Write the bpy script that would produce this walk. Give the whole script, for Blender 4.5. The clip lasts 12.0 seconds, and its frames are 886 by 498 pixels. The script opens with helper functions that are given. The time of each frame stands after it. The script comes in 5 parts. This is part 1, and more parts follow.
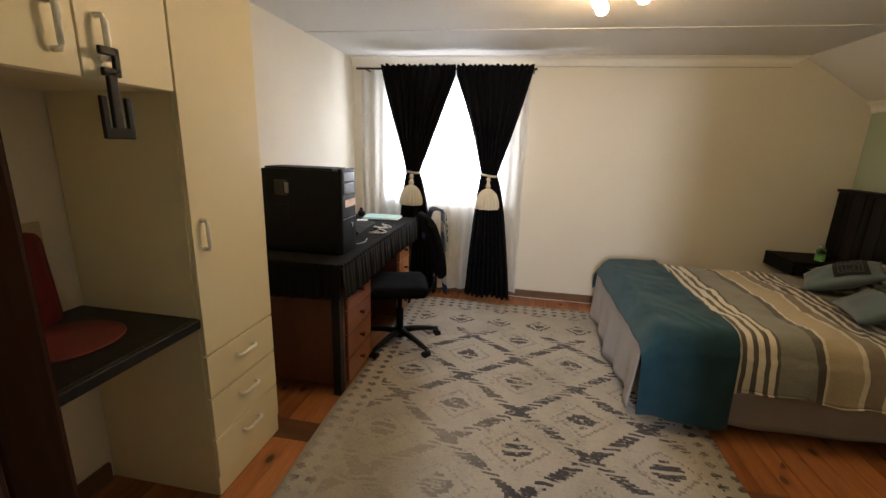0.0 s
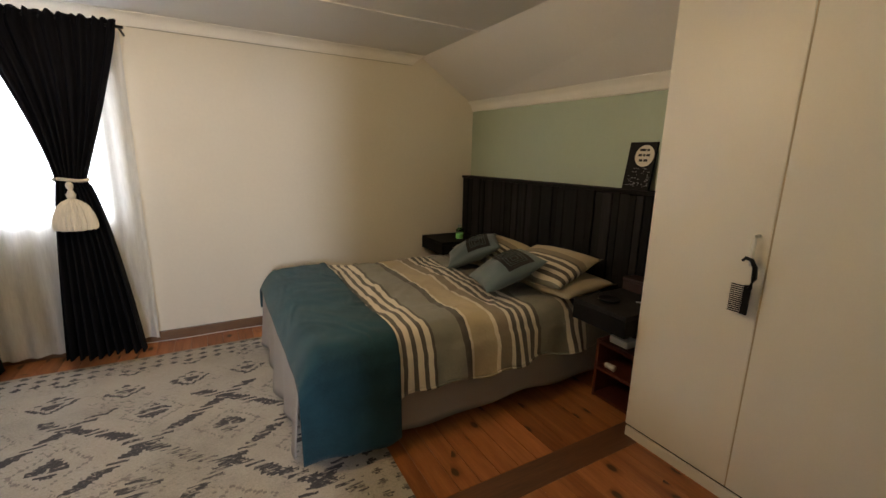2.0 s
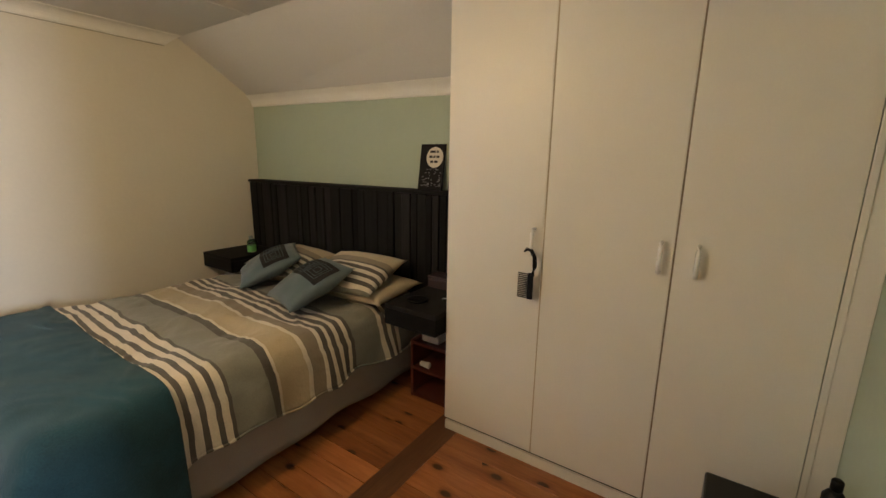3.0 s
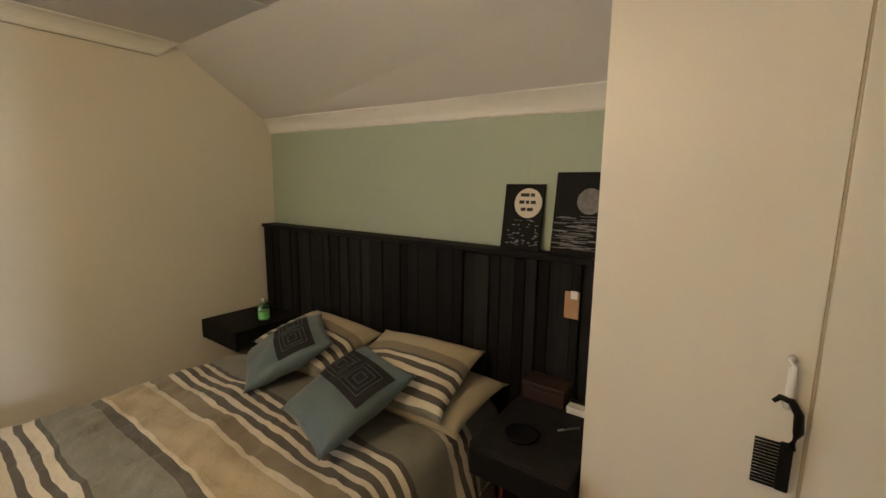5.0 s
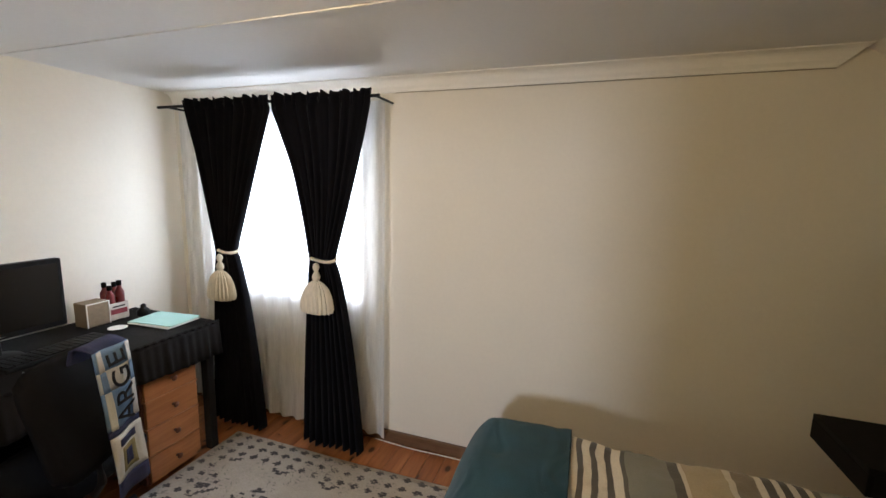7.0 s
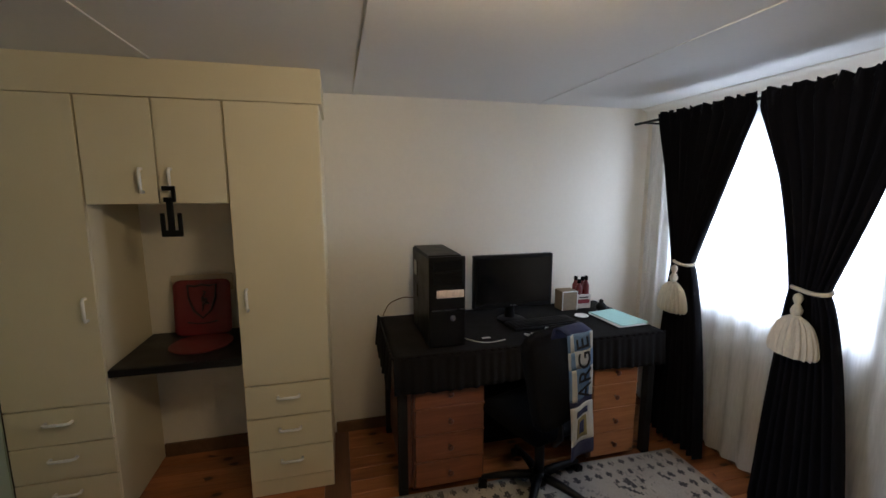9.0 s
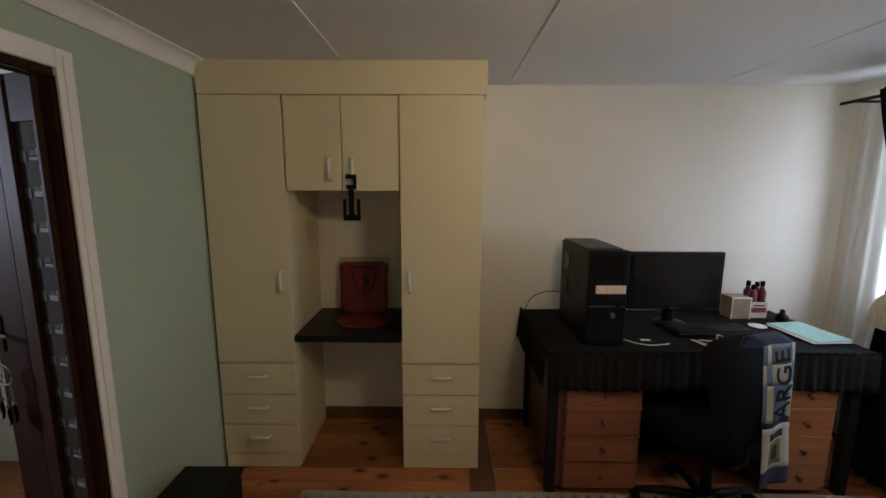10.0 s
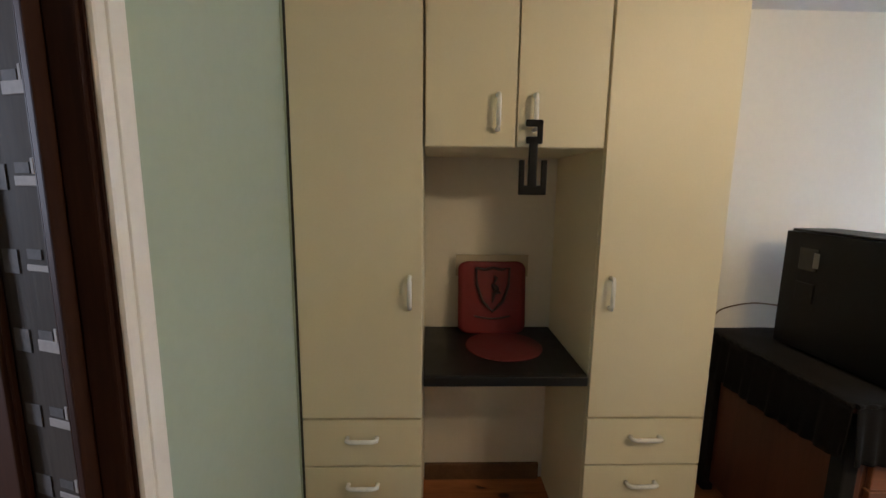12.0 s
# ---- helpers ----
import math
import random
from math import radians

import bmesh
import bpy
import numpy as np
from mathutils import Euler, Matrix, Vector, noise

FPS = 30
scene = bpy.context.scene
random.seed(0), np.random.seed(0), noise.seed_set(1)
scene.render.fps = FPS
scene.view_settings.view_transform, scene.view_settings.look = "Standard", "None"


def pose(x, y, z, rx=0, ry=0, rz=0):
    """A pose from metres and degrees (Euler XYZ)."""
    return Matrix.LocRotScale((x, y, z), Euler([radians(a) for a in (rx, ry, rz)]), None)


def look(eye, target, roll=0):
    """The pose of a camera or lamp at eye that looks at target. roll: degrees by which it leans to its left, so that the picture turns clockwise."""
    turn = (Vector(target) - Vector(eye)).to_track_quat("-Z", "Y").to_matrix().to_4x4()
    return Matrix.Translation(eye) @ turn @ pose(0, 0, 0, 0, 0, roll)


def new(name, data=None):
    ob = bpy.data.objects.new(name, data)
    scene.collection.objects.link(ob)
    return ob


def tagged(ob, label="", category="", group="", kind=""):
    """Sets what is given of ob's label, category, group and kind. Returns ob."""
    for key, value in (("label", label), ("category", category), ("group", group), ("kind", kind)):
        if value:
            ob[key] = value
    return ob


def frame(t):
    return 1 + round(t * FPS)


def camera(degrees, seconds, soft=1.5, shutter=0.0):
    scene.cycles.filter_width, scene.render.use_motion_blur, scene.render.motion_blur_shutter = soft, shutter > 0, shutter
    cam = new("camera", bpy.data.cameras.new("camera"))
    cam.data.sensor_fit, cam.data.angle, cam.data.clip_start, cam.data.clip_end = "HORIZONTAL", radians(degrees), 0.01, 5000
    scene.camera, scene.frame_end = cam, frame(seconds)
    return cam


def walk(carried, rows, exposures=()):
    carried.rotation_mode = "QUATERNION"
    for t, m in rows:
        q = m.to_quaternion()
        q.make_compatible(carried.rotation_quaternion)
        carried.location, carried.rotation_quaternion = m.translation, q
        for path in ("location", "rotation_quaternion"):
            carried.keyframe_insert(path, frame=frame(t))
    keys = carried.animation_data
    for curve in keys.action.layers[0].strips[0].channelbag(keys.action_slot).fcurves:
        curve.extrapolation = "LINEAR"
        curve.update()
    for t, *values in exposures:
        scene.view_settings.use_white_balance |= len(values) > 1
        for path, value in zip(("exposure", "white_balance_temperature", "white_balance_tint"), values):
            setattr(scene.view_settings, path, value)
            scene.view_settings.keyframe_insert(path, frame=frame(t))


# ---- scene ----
cam = camera(93.9, 12.0)
PATH = [
    (0, (1.241, 1.590, 1.443), (0.906, 3.502, 0.959), 2.0),
    (0.5, (1.33, 1.808, 1.464), (1.211, 3.745, 0.982), 2.1),
    (1, (1.442, 1.982, 1.435), (1.683, 3.911, 0.966), 1.7),
    (1.5, (1.605, 2.026, 1.37), (2.165, 3.897, 0.94), 1.2),
    (2, (1.708, 2.097, 1.37), (2.66, 3.802, 0.94), 1.2),
    (2.5, (1.746, 2.153, 1.382), (3.088, 3.574, 0.959), 1.1),
    (3, (1.825, 2.204, 1.383), (3.448, 3.297, 0.968), 0.9),
    (3.2, (1.863, 2.255, 1.374), (3.572, 3.213, 0.972), 0.9),
    (4.8, (2.268, 2.886, 1.469), (3.977, 3.89, 1.202), 0.7),
    (5, (2.312, 2.961, 1.477), (3.914, 4.118, 1.171), 0.6),
    (5.5, (2.403, 3.101, 1.484), (3.562, 4.697, 1.153), 0.9),
    (6, (2.437, 3.266, 1.48), (2.988, 5.159, 1.145), 1.1),
    (6.5, (2.414, 3.333, 1.514), (2.374, 5.303, 1.173), 1.3),
    (7, (2.389, 3.376, 1.624), (1.746, 5.247, 1.329), 1.3),
    (7.5, (2.415, 3.423, 1.728), (1.244, 5.014, 1.418), 1.2),
    (7.7, (2.393, 3.398, 1.739), (1.071, 4.865, 1.421), 1.2),
    (9.3, (2.32, 3.288, 1.636), (0.363, 3.584, 1.348), -0.1),
    (9.5, (2.331, 3.215, 1.627), (0.361, 3.406, 1.339), 0.0),
    (10, (2.285, 3.067, 1.616), (0.309, 3.054, 1.307), 0.2),
    (10.5, (2.155, 2.9, 1.557), (0.178, 2.851, 1.258), 0.4),
    (11, (1.952, 2.701, 1.515), (-0.024, 2.677, 1.203), 0.5),
    (11.5, (1.69, 2.534, 1.479), (-0.286, 2.548, 1.172), 0.5),
    (12, (1.49, 2.264, 1.46), (-0.485, 2.322, 1.152), 0.7),
]
EXPOSURE = [(0, 0.13, 6650, 10), (1, -0.05, 6700, 10), (2, 0.02, 6500, 10), (2.5, 0.20, 6400, 10), (3, 0.42, 6350, 10), (5, 0.42, 6200, 10), (5.5, 0.42, 6200, 10), (6.5, 0.46, 6100, 10), (7, 0.06, 6050, 10), (7.5, -0.35, 5850, 10), (9.3, -0.63, 5600, 10), (10, -0.60, 5700, 10), (10.5, -0.40, 5700, 10), (11, -0.16, 5600, 10), (11.5, 0.08, 5500, 10), (12, 0.25, 5500, 10)]
walk(cam, [(t, look(eye, target, roll)) for t, eye, target, roll in PATH], EXPOSURE)

# ---- world and lights ----
world = bpy.data.worlds.new("sky")
scene.world = world
world.use_nodes = True
wn = world.node_tree
sky = wn.nodes.new("ShaderNodeTexSky")
sky.sky_type = 'NISHITA'
sky.sun_disc = False
sky.sun_elevation, sky.sun_rotation = radians(50), radians(120)
wn.links.new(sky.outputs[0], wn.nodes["Background"].inputs[0])
wn.nodes["Background"].inputs[1].default_value = 0.12

sun_data = bpy.data.lights.new("sun", 'SUN')
sun_data.energy, sun_data.angle, sun_data.color = 1.0, radians(12), (1.0, 0.96, 0.9)
sun = new("sun", sun_data)
sun.matrix_world = look((5, -3, 8), (0, 0, 0))

# the sky's light in the window opening
day = bpy.data.lights.new("window_daylight", 'AREA')
day.shape, day.size, day.size_y, day.energy, day.color = 'RECTANGLE', 1.08, 1.05, 44, (0.85, 0.90, 1.0)
day.spread = radians(160)
day_ob = new("window_daylight", day)
day_ob.matrix_world = look((0.53, 5.80, 1.46), (0.53, 4.0, 1.40))

# daylight through the passage window, which reaches the far wall through the doorway
hall = bpy.data.lights.new("passage_daylight", 'AREA')
hall.shape, hall.size, hall.size_y, hall.energy, hall.color = 'RECTANGLE', 0.34, 0.62, 30, (0.86, 0.90, 1.0)
hall.spread = radians(105)
hall_ob = new("passage_daylight", hall)
hall_ob.matrix_world = look((1.09, -0.74, 1.74), (1.80, 5.6, 1.00))


# ---- materials ----
def shader(name):
    m = bpy.data.materials.new(name)
    m.use_nodes = True
    nt = m.node_tree
    return m, nt, nt.nodes["Principled BSDF"]


def node(nt, kind, **inputs):
    n = nt.nodes.new(kind)
    for key, value in inputs.items():
        n.inputs[key.replace("_", " ")].default_value = value
    return n


def coords(nt, stretch=(1, 1, 1), which="Object", spread=0.0):
    tc = nt.nodes.new("ShaderNodeTexCoord")
    mp = nt.nodes.new("ShaderNodeMapping")
    mp.inputs["Scale"].default_value = stretch
    nt.links.new(tc.outputs[which], mp.inputs["Vector"])
    if spread:
        info = nt.nodes.new("ShaderNodeObjectInfo")
        mul = nt.nodes.new("ShaderNodeMath")
        mul.operation = 'MULTIPLY'
        mul.inputs[1].default_value = spread
        nt.links.new(info.outputs["Random"], mul.inputs[0])
        nt.links.new(mul.outputs[0], mp.inputs["Location"])
    return mp.outputs["Vector"]


def math_node(nt, op, a, b=None, clamp=False):
    n = nt.nodes.new("ShaderNodeMath")
    n.operation = op
    n.use_clamp = clamp
    for i, v in enumerate((a, b)):
        if v is None:
            continue
        if isinstance(v, (int, float)):
            n.inputs[i].default_value = v
        else:
            nt.links.new(v, n.inputs[i])
    return n.outputs[0]


def mix(nt, fac, a, b, kind='MIX'):
    n = nt.nodes.new("ShaderNodeMix")
    n.data_type, n.blend_type = 'RGBA', kind
    for key, v in ((0, fac), (6, a), (7, b)):
        if isinstance(v, (int, float)):
            n.inputs[key].default_value = v
        elif isinstance(v, tuple):
            n.inputs[key].default_value = (*v, 1)
        else:
            nt.links.new(v, n.inputs[key])
    return n.outputs[2]


def ramp(nt, fac, stops, interpolation='LINEAR'):
    n = nt.nodes.new("ShaderNodeValToRGB")
    n.color_ramp.interpolation = interpolation
    el = n.color_ramp.elements
    while len(el) < len(stops):
        el.new(0.5)
    for e, (p, c) in zip(el, stops):
        e.position = p
        e.color = (*c, 1) if isinstance(c, tuple) else (c, c, c, 1)
    nt.links.new(fac, n.inputs[0])
    return n.outputs[0]


def noise_tex(nt, vec, scale, detail=4, rough=0.55):
    n = node(nt, "ShaderNodeTexNoise", Scale=scale, Detail=detail, Roughness=rough)
    nt.links.new(vec, n.inputs["Vector"])
    return n.outputs["Fac"]


def bump(nt, b, height, strength, distance):
    n = node(nt, "ShaderNodeBump", Strength=strength, Distance=distance)
    nt.links.new(height, n.inputs["Height"])
    nt.links.new(n.outputs[0], b.inputs["Normal"])


def plain(name, color, rough=0.6, metal=0.0, var=0.12, scale=3.0, fine=80.0, relief=0.15, depth=0.002, spec=0.5, stretch=(1, 1, 1), sheen=0.0):
    """Paint, plastic, cloth: a base colour with stains, fine grain and relief."""
    m, nt, b = shader(name)
    vec = coords(nt, stretch)
    big, small = noise_tex(nt, vec, scale, 5), noise_tex(nt, vec, fine, 3)
    dark = tuple(c * (1 - var) for c in color)
    light = tuple(min(1, c * (1 + var * 0.6)) for c in color)
    col = ramp(nt, big, [(0.3, dark), (0.7, light)])
    col = mix(nt, 0.35, col, ramp(nt, small, [(0.3, dark), (0.7, light)]))
    nt.links.new(col, b.inputs["Base Color"])
    r = ramp(nt, big, [(0.3, max(0.02, rough - 0.08)), (0.7, min(1, rough + 0.06))])
    nt.links.new(r, b.inputs["Roughness"])
    b.inputs["Metallic"].default_value = metal
    b.inputs["Specular IOR Level"].default_value = spec
    b.inputs["Sheen Weight"].default_value = sheen
    bump(nt, b, small, relief, depth)
    return m


def wood(name, light, dark, axis=1, rough=0.35, knots=True, spread=30.0, grain=7.0, tone=0.5, flat=False, streak=0.3, spec=0.5):
    """Boards: grain along an axis, knots, and a tone of its own for each board."""
    m, nt, b = shader(name)
    s = [grain, grain, grain]
    s[axis] = grain * 0.09
    vec = coords(nt, tuple(s), spread=spread)
    g = noise_tex(nt, vec, 2.2, 6, 0.6)
    fine = noise_tex(nt, vec, 14, 3)
    col = ramp(nt, g, [(0.28, dark), (0.5, tuple((a + c) / 2 for a, c in zip(light, dark))), (0.72, light)])
    b.inputs["Specular IOR Level"].default_value = spec
    col = mix(nt, streak, col, ramp(nt, fine, [(0.35, dark), (0.65, light)]))
    info = nt.nodes.new("ShaderNodeObjectInfo")
    lo, hi = 1 - 0.55 * tone, 1 + 0.35 * tone
    col = mix(nt, 1.0, col, ramp(nt, info.outputs["Random"], [(0, (lo, lo * 0.93, lo * 0.86)), (1, (hi, hi, hi))]), 'MULTIPLY')
    if knots:
        k = [6.2, 6.2, 6.2]
        k[axis] = 3.6
        kv = coords(nt, tuple(k), spread=17.0)
        vor = nt.nodes.new("ShaderNodeTexVoronoi")
        vor.voronoi_dimensions = '2D' if flat else '3D'
        vor.inputs["Scale"].default_value = 1.0
        nt.links.new(kv, vor.inputs["Vector"])
        halo = ramp(nt, vor.outputs["Distance"], [(0.06, 1.0), (0.24, 0.0)])
        spot = ramp(nt, vor.outputs["Distance"], [(0.07, 1.0), (0.12, 0.0)])
        some = math_node(nt, 'GREATER_THAN', noise_tex(nt, kv, 0.7, 1), 0.47)
        col = mix(nt, math_node(nt, 'MULTIPLY', math_node(nt, 'MULTIPLY', halo, some), 0.6), col, tuple(c * 0.7 for c in dark))
        col = mix(nt, math_node(nt, 'MULTIPLY', math_node(nt, 'MULTIPLY', spot, some), 0.9), col, tuple(c * 0.15 for c in dark))
    nt.links.new(col, b.inputs["Base Color"])
    nt.links.new(ramp(nt, fine, [(0.3, rough - 0.01), (0.7, rough + 0.04)]), b.inputs["Roughness"])
    bump(nt, b, g, 0.12, 0.002)
    return m


def stripes(name, bands, length, axis=0):
    """Woven cotton with stripes along one axis: (start in metres, colour)."""
    m, nt, b = shader(name)
    tc = nt.nodes.new("ShaderNodeTexCoord")
    sep = nt.nodes.new("ShaderNodeSeparateXYZ")
    nt.links.new(tc.outputs["Object"], sep.inputs[0])
    wob = noise_tex(nt, tc.outputs["Object"], 4.0, 2)
    pos = math_node(nt, 'ADD', sep.outputs[axis], math_node(nt, 'MULTIPLY', math_node(nt, 'SUBTRACT', wob, 0.5), 0.045))
    pos = math_node(nt, 'DIVIDE', pos, length)
    col = ramp(nt, pos, [(max(0.0, p / length), c) for p, c in bands], 'CONSTANT')
    weave = noise_tex(nt, coords(nt, (1, 1, 1)), 160, 2)
    fold = noise_tex(nt, tc.outputs["Object"], 7, 4)
    col = mix(nt, 0.25, col, mix(nt, 1.0, col, ramp(nt, weave, [(0.3, 0.55), (0.7, 1.0)]), 'MULTIPLY'))
    nt.links.new(col, b.inputs["Base Color"])
    b.inputs["Roughness"].default_value = 0.85
    b.inputs["Sheen Weight"].default_value = 0.15
    bump(nt, b, math_node(nt, 'ADD', math_node(nt, 'MULTIPLY', weave, 0.08), fold), 0.55, 0.025)
    return m


def rug_material():
    """A distressed cream rug with dark diamonds and zigzags; u across, v along, in metres from one corner."""
    m, nt, b = shader("rug_wool")
    tc = nt.nodes.new("ShaderNodeTexCoord")
    sep = nt.nodes.new("ShaderNodeSeparateXYZ")
    nt.links.new(tc.outputs["Object"], sep.inputs[0])
    # the weave makes stepped edges
    step = lambda s, q: math_node(nt, 'MULTIPLY', math_node(nt, 'ROUND', math_node(nt, 'DIVIDE', s, q)), q)
    drift = lambda z: math_node(nt, 'MULTIPLY', math_node(nt, 'SUBTRACT', noise_tex(nt, coords(nt, (1, 1, z)), 5.5, 3), 0.5), 0.075)
    u, v = step(math_node(nt, 'ADD', sep.outputs[0], drift(1.0)), 0.012), step(math_node(nt, 'ADD', sep.outputs[1], drift(3.0)), 0.016)
    cell = lambda s, period, shift: math_node(nt, 'ABSOLUTE', math_node(nt, 'SUBTRACT', math_node(nt, 'FRACT', math_node(nt, 'DIVIDE', math_node(nt, 'ADD', s, shift + 50 * period), period)), 0.5))
    band = lambda s, a, c: math_node(nt, 'MULTIPLY', math_node(nt, 'GREATER_THAN', s, a), math_node(nt, 'LESS_THAN', s, c))
    # large diamonds: 0.69 m across, 0.60 m along, with a medallion in each
    pu, pv = cell(u, 0.69, 0.027), cell(v, 0.60, 0.44)
    d = math_node(nt, 'ADD', pu, pv)
    d = math_node(nt, 'SUBTRACT', 0.5, math_node(nt, 'ABSOLUTE', math_node(nt, 'SUBTRACT', d, 0.5)))
    line = band(d, 0.438, 0.501)
    core = band(d, 0.02, 0.13)
    ring = band(d, 0.205, 0.228)
    spots = math_node(nt, 'MULTIPLY', core, math_node(nt, 'GREATER_THAN', cell(v, 0.052, 0.01), 0.15))
    dash = math_node(nt, 'GREATER_THAN', cell(v, 0.036, 0.0), 0.11)
    line = math_node(nt, 'MULTIPLY', line, dash)
    pattern = math_node(nt, 'MAXIMUM', math_node(nt, 'MAXIMUM', line, spots), math_node(nt, 'MULTIPLY', ring, 0.5))
    # border rows of small lozenges
    ru, rv = step(sep.outputs[0], 0.012), step(sep.outputs[1], 0.012)
    bu, bv = cell(ru, 0.085, 0.0), cell(rv, 0.07, 0.0)
    loz = math_node(nt, 'LESS_THAN', math_node(nt, 'ADD', bu, bv), 0.33)
    # middle field of small diamonds at the far end
    su, sv = cell(u, 0.32, 0.274), cell(v, 0.29, 0.20)
    sd = math_node(nt, 'ADD', su, sv)
    small = math_node(nt, 'MULTIPLY', math_node(nt, 'MAXIMUM', band(sd, 0.24, 0.33), math_node(nt, 'LESS_THAN', sd, 0.15)), math_node(nt, 'GREATER_THAN', cell(v, 0.036, 0.0), 0.16))
    end = math_node(nt, 'GREATER_THAN', v, 2.38)
    pattern = mix(nt, end, pattern, small)
    edge = math_node(nt, 'MAXIMUM', math_node(nt, 'MAXIMUM', math_node(nt, 'GREATER_THAN', rv, 2.80), math_node(nt, 'LESS_THAN', rv, 0.18)),
                     math_node(nt, 'MAXIMUM', math_node(nt, 'GREATER_THAN', ru, 1.84), math_node(nt, 'LESS_THAN', ru, 0.17)))
    pattern = mix(nt, edge, pattern, loz)
    # worn away in patches
    wear = noise_tex(nt, coords(nt, (1.2, 1.2, 1.2)), 1.7, 5, 0.6)
    fray = noise_tex(nt, coords(nt, (9, 40, 9)), 2.2, 3)
    keep = ramp(nt, math_node(nt, 'ADD', math_node(nt, 'MULTIPLY', wear, 0.7), math_node(nt, 'MULTIPLY', fray, 0.5)), [(0.47, 0.0), (0.55, 1.0)])
    right = ramp(nt, math_node(nt, 'DIVIDE', u, 2.0), [(0.24, 0.22), (0.50, 1.0)])
    far = ramp(nt, math_node(nt, 'DIVIDE', v, 3.0), [(0.30, 0.20), (0.56, 1.0)])
    patch = ramp(nt, noise_tex(nt, coords(nt, (1, 1, 1)), 2.1, 3), [(0.52, 0.0), (0.64, 0.9)])
    far = math_node(nt, 'MAXIMUM', far, patch)
    keep = math_node(nt, 'MULTIPLY', keep, math_node(nt, 'MAXIMUM', right, far))
    # broken short dashes of the weave all over
    dashes = noise_tex(nt, coords(nt, (26, 62, 26)), 1.0, 2, 0.6)
    slant = nt.nodes.new("ShaderNodeVectorRotate")
    slant.inputs["Angle"].default_value = 0.75
    nt.links.new(tc.outputs["Object"], slant.inputs["Vector"])
    scaled = nt.nodes.new("ShaderNodeVectorMath")
    scaled.operation = 'MULTIPLY'
    scaled.inputs[1].default_value = (22, 58, 20)
    nt.links.new(slant.outputs[0], scaled.inputs[0])
    dashes = math_node(nt, 'MAXIMUM', dashes, noise_tex(nt, scaled.outputs[0], 1.0, 2, 0.6))
    fl = math_node(nt, 'MULTIPLY', ramp(nt, dashes, [(0.625, 0.0), (0.65, 0.75)]), ramp(nt, noise_tex(nt, coords(nt, (1, 1, 1)), 4.4, 4), [(0.48, 0.0), (0.58, 0.7)]))
    fl = math_node(nt, 'MULTIPLY', fl, math_node(nt, 'MAXIMUM', right, far))
    pattern = math_node(nt, 'MULTIPLY', pattern, ramp(nt, dashes, [(0.42, 0.15), (0.48, 1.0)]))
    amount = math_node(nt, 'MAXIMUM', math_node(nt, 'MULTIPLY', keep, pattern, True), fl)
    tuft = noise_tex(nt, coords(nt, (1, 1, 1)), 140, 3)
    ground = ramp(nt, wear, [(0.3, (0.27, 0.245, 0.205)), (0.55, (0.41, 0.37, 0.32)), (0.75, (0.33, 0.305, 0.265))])
    ground = mix(nt, 0.3, ground, ramp(nt, tuft, [(0.3, (0.17, 0.155, 0.13)), (0.7, (0.46, 0.42, 0.37))]))
    col = mix(nt, amount, ground, (0.030, 0.027, 0.032))
    nt.links.new(col, b.inputs["Base Color"])
    b.inputs["Roughness"].default_value = 0.95
    b.inputs["Sheen Weight"].default_value = 0.2
    bump(nt, b, tuft, 0.5, 0.006)
    return m


def glow(name, color, strength):
    m, nt, b = shader(name)
    b.inputs["Base Color"].default_value = (0.9, 0.85, 0.75, 1)
    b.inputs["Emission Color"].default_value = (*color, 1)
    b.inputs["Emission Strength"].default_value = strength
    return m


def net_material():
    m, nt, b = shader("net_curtain")
    out = nt.nodes["Material Output"]
    tr = node(nt, "ShaderNodeBsdfTranslucent")
    df = node(nt, "ShaderNodeBsdfDiffuse")
    clear = node(nt, "ShaderNodeBsdfTransparent")
    weave = noise_tex(nt, coords(nt, (60, 60, 6)), 2, 3)
    c = ramp(nt, weave, [(0.3, (0.80, 0.80, 0.79)), (0.7, (0.92, 0.92, 0.91))])
    nt.links.new(c, tr.inputs[0])
    nt.links.new(c, df.inputs[0])
    m1, m2 = nt.nodes.new("ShaderNodeMixShader"), nt.nodes.new("ShaderNodeMixShader")
    m1.inputs[0].default_value, m2.inputs[0].default_value = 0.45, 0.22
    nt.links.new(tr.outputs[0], m1.inputs[1])
    nt.links.new(df.outputs[0], m1.inputs[2])
    nt.links.new(m1.outputs[0], m2.inputs[1])
    nt.links.new(clear.outputs[0], m2.inputs[2])
    nt.links.new(m2.outputs[0], out.inputs[0])
    return m


def glass_material(name, color, rough):
    m, nt, b = shader(name)
    b.inputs["Base Color"].default_value = (*color, 1)
    b.inputs["Roughness"].default_value = rough
    b.inputs["Transmission Weight"].default_value = 1.0
    return m


